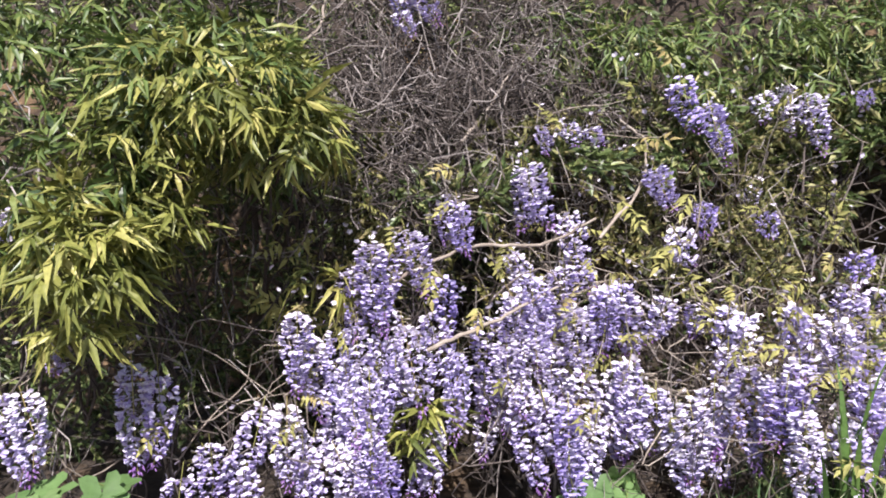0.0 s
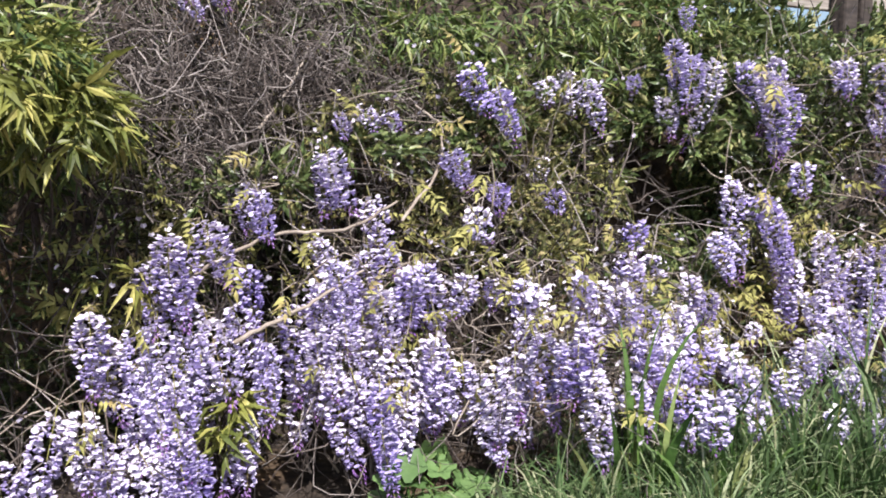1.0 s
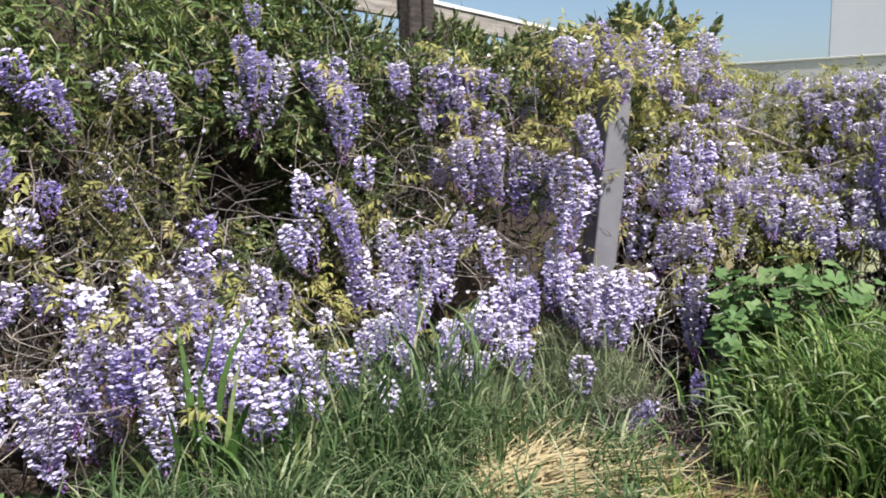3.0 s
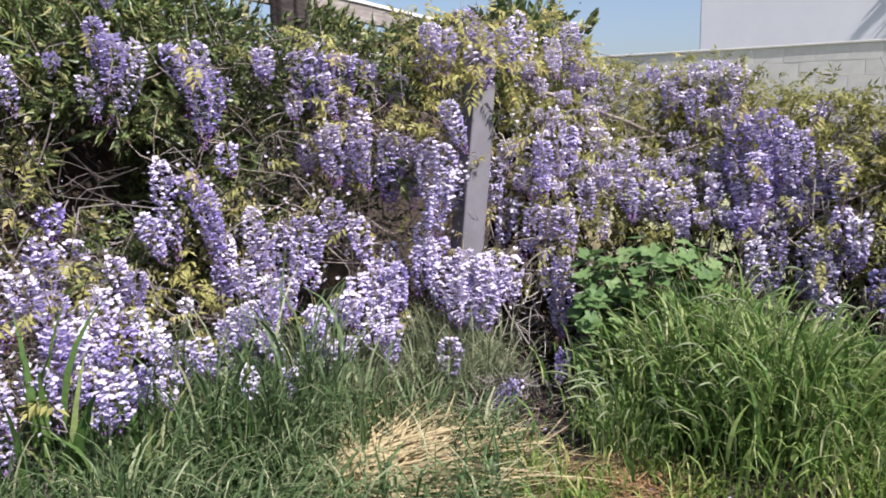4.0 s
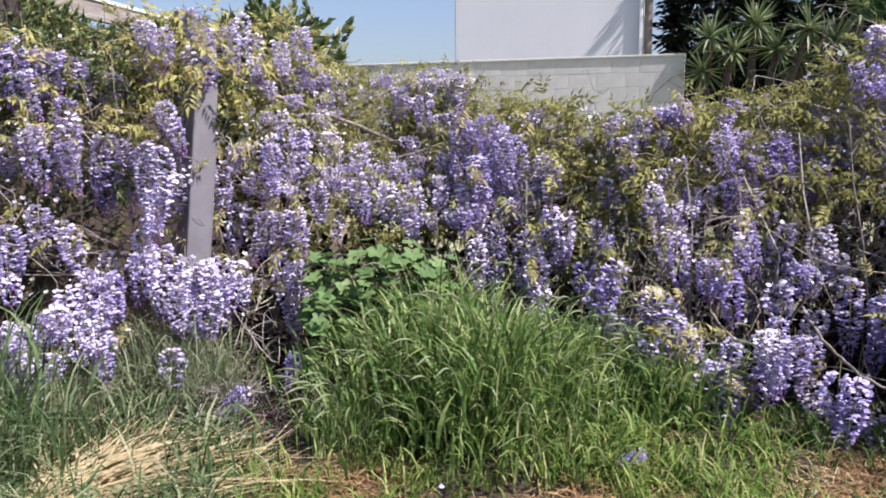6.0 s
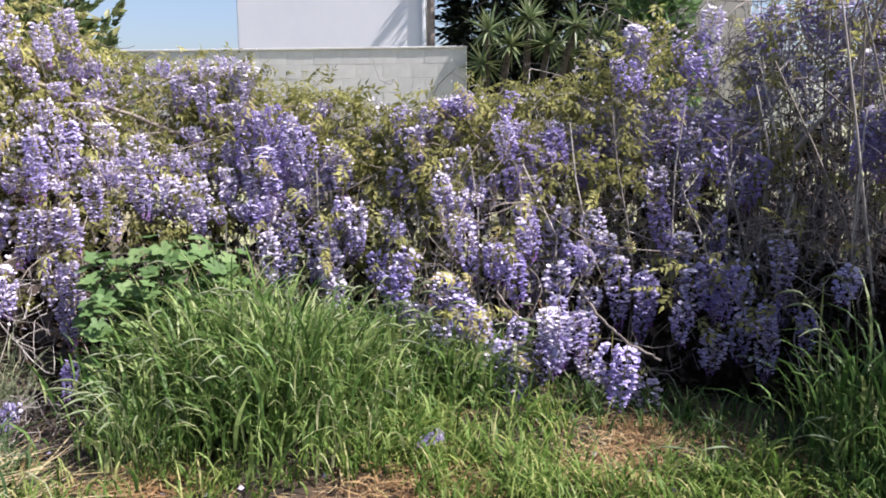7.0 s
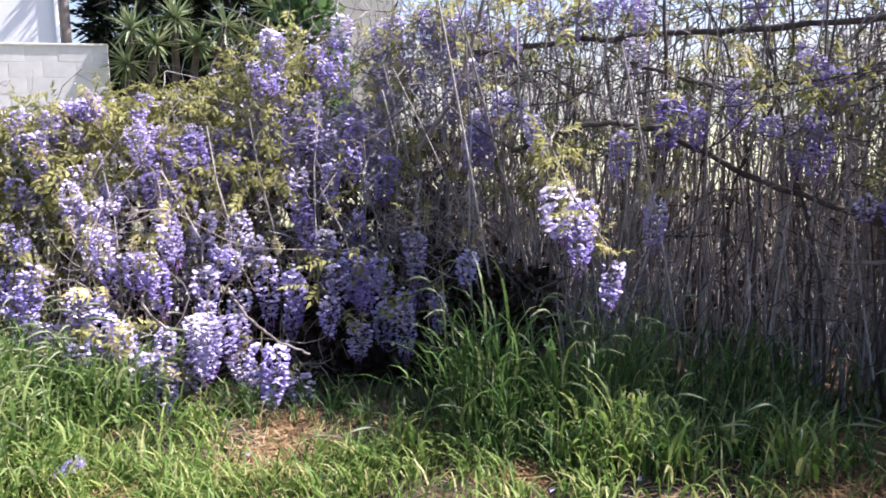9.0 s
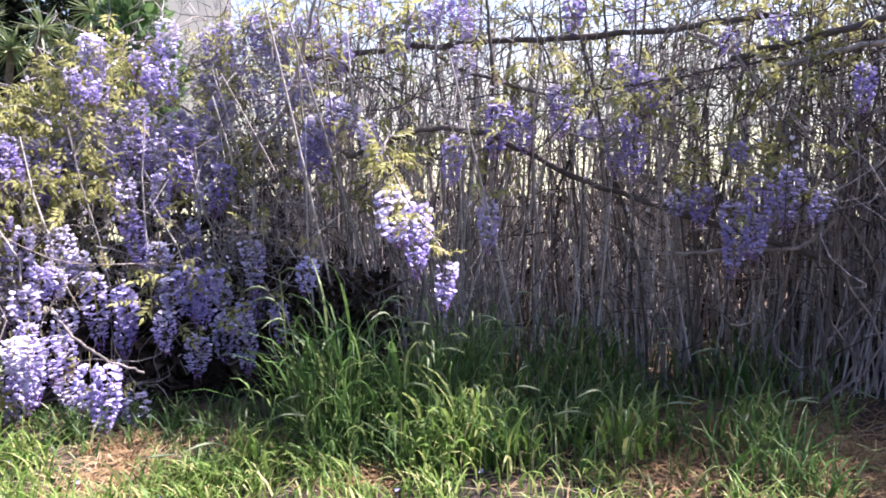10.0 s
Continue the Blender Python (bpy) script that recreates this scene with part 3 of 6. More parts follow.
def hills():
    a = np.radians(np.linspace(85, 165, 60))
    rings = []
    for r, h in ((90, 0), (110, 6.0), (140, 9.0), (200, 0)):
        z = h * (1 + 0.35 * np.sin(a * 9) + 0.2 * np.sin(a * 23 + 1))
        rings.append(np.stack((np.sin(a) * r, np.cos(a) * r, z - 0.2), -1))
    v = np.stack(rings).reshape(-1, 3)
    i = np.arange(240).reshape(4, 60)
    f = np.stack((i[:-1, :-1], i[:-1, 1:], i[1:, 1:], i[1:, :-1]), -1).reshape(-1, 4)
    tagged(part("hill", mesh_of("hill", v, f, HILL, smooth=True)), "distant olive green hill, paled for haze, under a pale sky", "hill", kind="structure")


hills()

# ---------------------------------------------------------------- post and rail
def leaning_post():
    foot, top = Vector((3.394, 2.593, -0.05)), Vector((3.654, 2.613, 1.60))
    p = thing("post", "grey painted leaning square post wrapped by wisteria", "post", foot)
    up = (top - foot)
    q = up.to_track_quat("Z", "Y").to_matrix().to_4x4() @ pose(0, 0, 0, 0, 0, -28)
    p.matrix_world = Matrix.Translation(foot) @ q
    bm = bmesh.new()
    box(bm, (0.145, 0.12, up.length), (0, 0, up.length / 2), 0.008)
    part("shaft", bm, POST, p)
    bm = bmesh.new()
    box(bm, (0.03, 0.012, up.length * 0.8), (-0.05, -0.0655, up.length * 0.45), 0.003)
    part("edge_strip", bm, POST, p)


leaning_post()


def rail():
    a, b = Vector((3.05, 4.55, 0)), Vector((7.6, 5.95, 0))
    r = thing("rail_fence", "weathered timber rail fence on dark posts on top of the bank", "fence", (a.x, a.y, 1.9))
    r.matrix_world = pose(a.x, a.y, 1.9, 0, 0, math.degrees(math.atan2(b.y - a.y, b.x - a.x)))
    n = (b - a).length
    for i in range(2):
        bm = bmesh.new()
        box(bm, (n / 2 - 0.01, 0.05, 0.15), (n / 4 + i * n / 2, 0, 0.43), 0.006)
        part("board", bm, BOARD, r)
    bm = bmesh.new()
    box(bm, (n, 0.08, 0.03), (n / 2, 0.0, 0.522), 0.004)
    part("capping", bm, CAPPING, r, "whitewashed capping strip")
    for i, x in enumerate((0.95, 1.12)):
        bm = bmesh.new()
        vs = box(bm, (0.13 if i < 2 else 0.14, 0.13, 1.35), (x, -0.1, 0.3 if i else 0.32), 0.02)
        for v in bm.verts:
            v.co += Vector((noise.noise(v.co * 4), noise.noise(v.co * 4 + Vector((5, 5, 5))), 0)) * 0.02
        part("post", bm, OLD_TIMBER, r, "dark weathered timber post")


rail()

# ---------------------------------------------------------------- growth on the bank
def bamboo(name, label, blobs, material, culms=40, size=(0.6, 1.05)):
    p0 = on_face(blobs[0][0], 0.0, 0.5)[0]
    p0[2] = height(p0[0], p0[1])
    t = thing(name, label, "bamboo", p0)
    t.location = (0, 0, 0)
    sets, tips, room = [], [], 280
    for b in blobs:
        p, o = blob(*b)
        k = min(room, int(len(p) * 0.6))
        leaf_parts("leaf_fan", FAN_MESHES[material.name], p[:k], o[:k], size, 0.45, 0.75, t)
        room -= k
        sets.append(leaf_heap(FANS, p[k:], o[k:], size, 0.45, 0.75))
        tips.append(p[RNG.integers(0, len(p), max(6, culms // len(blobs)))])
    foliage("foliage", material, sets, t)
    tips = np.concatenate(tips)
    bearing = bearing_of(tips)
    drop = RNG.uniform(0.35, 0.7, len(tips))
    foot = on_face(bearing + RNG.uniform(-3, 3, len(tips)), np.maximum(tips[:, 2] - drop, 0.1), RNG.uniform(0.35, 0.6, len(tips)))
    stem_parts("culm", TWIG, t, foot, tips, 8, -0.1, 0.04, 0.006, 0.0025, 4)


# bearing, height, deeper, wide, tall, deep, number
bamboo("bamboo_clump", "bushy bamboo clump with yellow-green pointed leaves hanging over the bank",
       [(-16.2, 1.63, -0.2, 0.33, 0.22, 0.42, 240), (-12.8, 1.5, -0.18, 0.16, 0.18, 0.3, 90), (-20.5, 1.5, -0.18, 0.2, 0.2, 0.3, 70)], BAMBOO_YELLOW, 40, (0.5, 0.92))
bamboo("bamboo_clump", "lower bamboo clump with bright yellow-green drooping leaves",
       [(-24.0, 1.14, -0.24, 0.2, 0.2, 0.3, 190), (-24.3, 0.93, -0.2, 0.13, 0.1, 0.2, 40), (-21, 1.24, -0.18, 0.15, 0.13, 0.26, 60)], BAMBOO_YELLOW, 40, (0.5, 0.95))
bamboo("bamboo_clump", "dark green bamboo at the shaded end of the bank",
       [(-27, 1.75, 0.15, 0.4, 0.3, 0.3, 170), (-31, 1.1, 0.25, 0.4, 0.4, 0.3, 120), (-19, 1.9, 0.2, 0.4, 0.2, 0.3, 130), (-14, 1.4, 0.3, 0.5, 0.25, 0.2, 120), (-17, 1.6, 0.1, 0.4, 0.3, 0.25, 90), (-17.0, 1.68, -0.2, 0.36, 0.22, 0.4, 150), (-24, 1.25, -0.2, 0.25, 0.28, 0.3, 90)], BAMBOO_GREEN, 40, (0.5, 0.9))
bamboo("bamboo_clump", "green dwarf bamboo spreading over the upper bank",
       [(9.5, 1.9, 0.15, 0.33, 0.16, 0.22, 90), (16.5, 1.98, 0.15, 0.42, 0.2, 0.25, 105), (24, 2.0, 0.15, 0.45, 0.16, 0.25, 90), (13, 1.6, 0.2, 0.4, 0.3, 0.2, 80),
        (19.5, 1.65, 0.2, 0.36, 0.35, 0.25, 100), (4, 2.0, 0.25, 0.3, 0.15, 0.2, 40)], BAMBOO_GREEN, 40, (0.42, 0.85))
bamboo("bamboo_shoot", "small yellow bamboo shoot low among the wisteria", [(-4.4, 0.40, -0.1, 0.09, 0.14, 0.07, 24)], BAMBOO_YELLOW, 5)
bamboo("bamboo_shoot", "small yellow-green bamboo shoot under the twigs", [(-10.6, 0.97, -0.05, 0.08, 0.05, 0.07, 9)], BAMBOO_YELLOW, 4)


def shrubs():
    for label, parts_ in (("tangled evergreen shrub with small dark green leaves", [(17, 44, 0.75, 1.75, 1700, 0.05, 0.45, 0.42)]),
                          ("green ivy-like growth along the bank top", [(22, 52, 1.55, 1.92, 1500, -0.05, 0.5, 0.3), (-40, 26, 1.9, 2.75, 2600, 0.1, 0.6, 0.3), (4, 30, 1.45, 2.0, 900, 0.0, 0.4, 0.3)]),
                          ("olive green undergrowth below dead twigs", [(-9, 18, 0.95, 1.62, 2500, -0.03, 0.32, 0.5), (9, 30, 0.95, 1.7, 900, -0.04, 0.25, 0.45)]),
                          ("dark undergrowth in the shade of the bank", [(-40, 6, 1.25, 2.4, 2400, 0.5, 1.1, 0.1), (-40, 6, 0.05, 1.3, 3200, 0.95, 1.4, 0.0), (5, 50, 0.2, 1.9, 1600, 0.3, 0.75, 0.3)])):
        s = thing("shrub", label, "shrub")
        sets = []
        for q in parts_:
            p, o = spread(*q, seed=len(label))
            sets.append(leaf_heap(SPRIGS, p, o, (0.5, 0.95) if "olive" in label else (0.65, 1.15), 0.1, 0.8))
        if "ivy" in label:
            for hb, hz, wb, wz in HOLLOWS:
                p, o = blob(hb, hz + wz + 0.05, 0.04, wb * 0.08, 0.07, 0.13, int(20 * wb), -0.3)
                sets.append(leaf_heap(SPRIGS, p, o, (0.8, 1.3), 0.3, 0.7))
        foliage("foliage", OLIVE_LEAF if "olive" in label else SHRUB_LEAF, sets, s)
        p, o = spread(*parts_[0][:4], 160, 0.1, 0.5)
        v, f, m = runners(p, p + RNG.normal(scale=0.25, size=p.shape) + np.array((0, 0, -0.1)), 6, 0.05, 0.05, 0.005, 0.002)
        part("twigwork", mesh_of("twigwork", v, f, TWIG), None, s)["kind"] = "stuff"


shrubs()


def bank_fringe():
    """Low green growth along the foot of the rail."""
    n = 2800
    u = RNG.uniform(0, 1, n) ** 1.25
    p = np.column_stack((2.5 + 4.0 * u, 4.15 + 1.15 * u + RNG.uniform(-0.1, 0.25, n), np.zeros(n)))
    p[:, 2] = height(p[:, 0], p[:, 1]) + RNG.uniform(0, 1, n) ** 1.3 * np.interp(u, (0, 0.08, 0.16, 0.5, 1), (0.42, 0.38, 0.27, 0.27, 0.5))
    q = np.column_stack((RNG.uniform(2.3, 3.35, 900), RNG.uniform(4.1, 4.6, 900), RNG.uniform(1.85, 2.32, 900)))
    q[:, 2] -= np.maximum(q[:, 0] - 2.8, 0) * 0.5
    p, n = np.concatenate((p, q)), n + 900
    v, f, m = leaf_heap(SPRIGS, p, np.tile((0.0, -0.7, 0.6), (n, 1)), (0.8, 1.4), 0.0, 0.7)
    tagged(part("bank_top_growth", mesh_of("bank_top_growth", v, f, SHRUB_LEAF)), "low green weeds along the rail on the bank top", "weeds", kind="stuff")


bank_fringe()


def twig_tangle(label, areas, material=TWIG):
    t = thing("dead_twigs", label, "twigs")
    sets = []
    for b0, b1, z0, z1, n, length, hang in areas:
        p, o = spread(b0, b1, z0, z1, n, -0.05, 0.35)
        w = unit(RNG.normal(size=p.shape) * np.array((1, 0.6, 1)) + np.array((0, 0, -hang)))
        L = RNG.uniform(0.5, 1.3, (len(p), 1)) * length
        stem_parts("twig", material, t, p[:40], (p + w * L)[:40], 8, 0.03, 0.05, 0.004, 0.0014, 4)
        sets.append(runners(p[40:], (p + w * L)[40:], 7, 0.03, 0.045, 0.0032, 0.0012))
    v, f, m = join(*sets)
    part("twigwork", mesh_of("twigwork", v, f, material), None, t)["kind"] = "stuff"


twig_tangle("dense tangle of dry grey-brown leafless twigs on the bank", [(-9, 6, 1.55, 2.25, 1150, 0.35, 0.15), (-9, 12, 1.2, 1.8, 900, 0.32, 0.3), (-26, -12, 2.0, 2.3, 300, 0.3, 0.0)])
twig_tangle("thin bare brown stems hanging in the shade of the bank", [(-30, -5, 0.2, 1.2, 200, 0.45, 1.0), (-5, 20, 0.3, 1.3, 500, 0.45, 0.7), (15, 50, 0.5, 1.8, 900, 0.4, 0.4)])
def overhead_vines():
    """Long bare vines woven through the tops of the canes."""
    t = thing("bare_vines", "long bare grey vines woven through the cane tops", "vines")
    p, o = spread(96, 146, 1.1, 2.2, 150, -0.1, 0.6)
    w = RNG.normal(scale=0.5, size=p.shape) * np.array((1, 1, 0.35))
    stem_parts("vine", TWIG, t, p, p + w, 12, -0.08, 0.06, 0.0045, 0.0022, 4)
    sets = []
    for b0, b1, z0, z1, n, long in ((94, 146, 1.1, 2.25, 800, 0.16), (127, 146, 0.7, 2.3, 500, 0.26), (127, 146, 1.2, 2.3, 200, 0.45)):
        p, o = spread(b0, b1, z0, z1, n, -0.05, 0.7)
        sets.append(runners(p, p + RNG.normal(scale=long, size=p.shape), 6, 0.0, 0.03, 0.0022 + 0.006 * (long - 0.16), 0.001))
    v, f, m = join(*sets)
    part("twigwork", mesh_of("twigwork", v, f, TWIG), None, t)["kind"] = "stuff"


overhead_vines()
twig_tangle("pale bare wisteria twigs through the hedge", [(50, 86, 0.3, 1.45, 520, 0.35, 0.3), (84, 106, 0.6, 2.0, 700, 0.4, 0.2)], PALE_TWIG)
twig_tangle("pale grey twigs crossing through the cane tops", [(97, 116, 1.0, 2.1, 230, 0.42, -0.1), (112, 142, 1.15, 2.0, 260, 0.45, -0.1)], PALE_TWIG)
twig_tangle("dry brown twigs tangled through the canes", [(84, 106, 0.2, 1.2, 300, 0.4, 0.2), (100, 148, 0.3, 1.9, 560, 0.5, 0.1)])

# ---------------------------------------------------------------- wisteria
def raceme_meshes(seed, length=0.3, deep=False):
    """A hanging flower cluster: tiers of open florets, each a reflexed banner over a dark keel; and its tip of closed buds."""
    r = random.Random(seed)
    open_, closed = [], []
    n = int(length * 430)
    lean, sway = r.uniform(-0.18, 0.18), r.uniform(-0.1, 0.1)
    slim = r.uniform(0.82, 1.1)
    gap = r.uniform(0, 6.28)
    for i in range(n):
        u = (i + 0.5) / n
        z = -length * u
        rad = slim * np.interp(u, (0, 0.07, 0.2, 0.55, 0.85, 1.0), (0.014, 0.032, 0.041, 0.036, 0.019, 0.005)) * r.uniform(0.72, 1.18)
        a = i * 2.399 + r.uniform(-0.4, 0.4)
        if u < 0.8 and math.cos(a - gap - 2 * u) > 0.8 and r.random() < 0.45:
            continue
        size = (0.0205 + 0.0065 * (1 - u)) * r.uniform(0.8, 1.2)
        c = np.array((math.cos(a) * rad + lean * length * u * u, math.sin(a) * rad + sway * length * math.sin(3 * u), z + r.uniform(-0.009, 0.009)))
        turn = np.array(Euler((0, 0, a - math.pi / 2 + r.uniform(-0.3, 0.3))).to_matrix())
        if u < 0.84:
            w, h = size * 0.58, size * 0.80
            banner = np.array([(0, 0, 0), (-0.7 * w, 0.08 * h, 0.12 * h), (-w, 0.3 * h, 0.55 * h), (-0.5 * w, 0.34 * h, 1.0 * h), (0, 0.12 * h, 0.86 * h),
                               (0.5 * w, 0.34 * h, 1.0 * h), (w, 0.3 * h, 0.55 * h), (0.7 * w, 0.08 * h, 0.12 * h)])
            banner = spin(banner, r.uniform(-1.65, -0.55), r.uniform(-0.3, 0.3), 0)
            open_.append((banner @ turn.T + c, np.array([(0, 1, 4), (1, 2, 4), (2, 3, 4), (0, 4, 7), (4, 6, 7), (4, 5, 6)]), 0 if r.random() > u * 1.3 - 0.1 else 3))
            k = size * 0.62
            keel = np.array([(0, -0.1 * k, 0), (-0.35 * k, 0.7 * k, -0.15 * k), (0.35 * k, 0.7 * k, -0.15 * k), (0, 0.8 * k, -0.75 * k), (0, 1.3 * k, 0.1 * k)])
            keel = spin(keel, r.uniform(-0.5, 0.1), 0, 0)
            open_.append((keel @ turn.T + c + np.array((0, 0, -0.002)), np.array([(0, 1, 3), (0, 3, 2), (1, 4, 3), (3, 4, 2), (0, 4, 1), (0, 2, 4)]), 1 if r.random() < 0.55 + 0.4 * u else 3))
        else:
            k = size * 0.6
            bud = np.array([(0, 0, 0), (-0.3 * k, 0.4 * k, -0.3 * k), (0.3 * k, 0.4 * k, -0.3 * k), (0, 0.55 * k, 0.1 * k), (0, 0.9 * k, -0.8 * k)])
            closed.append((bud @ turn.T + c, np.array([(0, 1, 3), (0, 3, 2), (0, 2, 1), (1, 4, 3), (3, 4, 2), (2, 4, 1)]), 0))
    stalk = np.array([(0, 0, 0.05), (0, 0, -length * 0.5), (lean * length * 0.9, 0, -length)])
    v, f, m = tubes(stalk[None], np.array([[0.002, 0.002, 0.001]]), 3)
    open_.append((v, f, 2))
    v, f, m = grow(open_)
    flowers = mesh_of("flower_raceme", v, f, [PETAL, KEEL, WIST_LEAF, PETAL_SHADE_VIOLET] if deep else [PETAL_PALE, KEEL, WIST_LEAF, PETAL], m)
    v, f, m = grow(closed)
    return flowers, mesh_of("bud_tip", v, f, BUD)


LENGTHS = (0.13, 0.16, 0.2, 0.24, 0.27, 0.3, 0.33, 0.37, 0.42)
PALE_RACEMES = [(*raceme_meshes(100 + i, l), l) for i, l in enumerate(LENGTHS)] + [(*raceme_meshes(130 + i, l), l) for i, l in enumerate(LENGTHS)]
DEEP_RACEMES = [(*raceme_meshes(200 + i, l, True), l) for i, l in enumerate(LENGTHS)] + [(*raceme_meshes(230 + i, l, True), l) for i, l in enumerate(LENGTHS)]


def hang_raceme(parent, p, length, seed, deep=False, tilt=0.06):
    r = random.Random(seed)
    kinds = DEEP_RACEMES if deep else PALE_RACEMES
    length *= 1.12
    fits = [q for q in kinds if 0.78 < length / q[2] < 1.25] or [min(kinds, key=lambda q: abs(q[2] - length))]
    me, tip, l = r.choice(fits)
    ob = part("flower_raceme", me, None, parent)
    s = length / l
    w = r.uniform(0.9, 1.18) * min(1.0, 0.35 + 3.2 * length)
    ob.matrix_basis = Matrix.Translation(p) @ Euler((r.gauss(0, 0.14), r.gauss(-tilt, 0.14), 0)).to_matrix().to_4x4() @ Matrix.Rotation(r.uniform(0, 6.28), 4, "Z") @ Matrix.Diagonal((w, w, s, 1))
    part("bud_tip", tip, None, ob)


def floret(seed):
    r = random.Random(seed)
    w, h = 0.011, 0.017
    v = np.array([(0, 0, 0), (-w, 0.25 * h, 0.35 * h), (-0.6 * w, 0.3 * h, h), (0, 0.1 * h, 0.75 * h), (0.6 * w, 0.3 * h, h), (w, 0.25 * h, 0.35 * h)])
    return spin(v, r.uniform(-1, 0.2), r.uniform(-0.4, 0.4), 0), np.array([(0, 1, 3), (1, 2, 3), (0, 3, 5), (3, 4, 5)]), np.zeros(4, int)


FLORETS = [floret(i) for i in range(4)]


def wisteria(label, racemes, areas=(), fill=(), leaf_blobs=(), stems=40, seed=1, loose=(), deep=0.15):
    """A vine with its flower clusters (bearing, height of the top, length), leaves and wandering stems."""
    t = thing("wisteria_vine", label, "wisteria", group="wisteria vines on the bank and hedge")
    r = random.Random(seed)
    tops = []
    for i, (b, z, l) in enumerate(racemes):
        p = on_face(b, z, r.uniform(-0.26, -0.14) if seed == 4 else r.uniform(-0.44, -0.28) if seed in (7, 8) else r.uniform(-0.20, -0.08))[0]
        tops.append(p)
        hang_raceme(t, p, l, seed * 1000 + i, r.random() < deep, 0.3 if seed == 4 and b < 24 else 0.06)
    for b0, b1, z0, z1, n, l0, l1 in fill:
        proud = {5: 0.25, 7: 0.18, 8: 0.16}.get(seed, 0.0)
        p, o = spread(b0, b1, z0, z1, int(n * 1.7), -0.16 - proud, 0.02 - proud, 0.5, 3.0, seed + 3.5)
        for i, q in enumerate(p):
            turn = bearing_of(q[None])[0]
            if 48.0 < turn < 51.5 and q[2] < 1.6 or 51.5 < turn < 66.5 and q[2] < 0.9:
                continue  # the post and the mallow stand clear here
            hang_raceme(t, q, r.uniform(l0, l1), seed * 1777 + i, r.random() < deep)
    tops = np.array(tops)
    sets = []
    near = np.repeat(tops, 2, 0) + RNG.normal(scale=0.06, size=(len(tops) * 2, 3)) + np.array((0, 0, 0.05))
    ways = np.repeat(-unit(np.column_stack((tops[:, :2] - MIDDLE, np.zeros(len(tops))))), 2, 0)
    some = slice(None, None, 4 if seed < 6 else 1)
    leaf_parts("leaf", PINNATE_MESHES, near[some], ways[some], (0.6, 1.1), 0.3, 0.9, t)
    for q in areas:
        p, o = spread(*q, seed=seed)
        sets.append(leaf_heap(PINNATE, p, o, (0.6, 1.15), 0.25, 0.8))
    for q in leaf_blobs:
        p, o = blob(*q)
        sets.append(leaf_heap(PINNATE, p, o, (0.65, 1.15), 0.2, 0.6))
    foliage("foliage", WIST_LEAF, sets, t, "young olive-yellow pinnate leaves")
    sets = []
    for q in loose:
        p, o = spread(*q, -0.16, 0.15, 0.35, 4.0, seed)
        sets.append(leaf_heap(FLORETS, p, o, (0.8, 1.35), 0.2, 0.7))
    near = np.repeat(tops, 5, 0) + RNG.normal(scale=0.05, size=(len(tops) * 5, 3))
    sets.append(leaf_heap(FLORETS, near, np.repeat(ways[::2], 5, 0), (0.7, 1.2), 0.2, 0.7))
    foliage("floret_scatter", PETAL_PALE, sets, t, "scattered pale lilac single florets")
    pick = tops[RNG.integers(0, len(tops), stems)]
    other = tops[RNG.integers(0, len(tops), stems)]
    far = np.linalg.norm(pick - other, axis=1) > 0.9
    other[far] = pick[far] + RNG.normal(scale=0.3, size=(far.sum(), 3))
    deep = unit(np.column_stack((pick[:, :2] - MIDDLE, np.zeros(stems)))) * 0.16
    other[:, 2] = np.minimum(other[:, 2], top_line(bearing_of(other)) - 0.12)
    stem_parts("stem", VINE, t, pick + deep, other + deep, 10, 0.05, 0.05, 0.0036, 0.0016, 4)
    low = pick[:, 2] < 1.15
    foot = (pick + deep * 3)[low]
    foot[:, 2] = height(foot[:, 0], foot[:, 1])
    if len(foot) > 3:
        stem_parts("stem", VINE, t, foot[: stems // 3], (pick + deep)[low][: stems // 3], 9, -0.05, 0.06, 0.007, 0.004, 5)
    return t


FRONT_LEFT = [(-12.4, 0.89, 0.27), (-14.6, 0.54, 0.32), (-13.1, 0.55, 0.28), (-11.4, 0.78, 0.28), (-10.0, 0.82, 0.39), (-8.6, 0.81, 0.41), (-7.2, 0.77, 0.37), (-5.7, 0.81, 0.29), (-4.2, 0.86, 0.38), (-3.1, 0.97, 0.22), (-7.8, 1.13, 0.30), (-8.7, 1.02, 0.24), (-6.7, 1.09, 0.22), (-5.6, 1.17, 0.22), (-12.2, 0.40, 0.29), (-10.1, 0.39, 0.29), (-8.1, 0.44, 0.27), (-6.9, 0.35, 0.22), (-21.9, 0.73, 0.36), (-20.5, 0.70, 0.30), (-28.6, 0.67, 0.32), (-27.6, 0.68, 0.24), (-17.7, 0.43, 0.20), (-15.8, 0.30, 0.15), (-19.4, 0.33, 0.15), (-28.2, 1.28, 0.19), (-25.6, 0.83, 0.10), (-9.3, 0.69, 0.30)]
FRONT_MID = [(1.3, 1.07, 0.30), (2.4, 0.99, 0.34), (5.0, 1.21, 0.31), (4.6, 1.01, 0.25), (-0.2, 0.83, 0.37), (0.9, 0.75, 0.27), (2.7, 0.75, 0.30), (1.9, 0.56, 0.38), (3.8, 0.71, 0.32), (3.2, 0.54, 0.25), (4.7, 0.53, 0.39), (5.9, 0.63, 0.32), (6.5, 0.47, 0.32), (5.4, 0.37, 0.25), (7.4, 0.94, 0.26), (8.2, 0.95, 0.26), (5.1, 0.86, 0.25), (1.2, 0.92, 0.27), (-2.7, 1.28, 0.17), (2.0, 1.39, 0.22)]
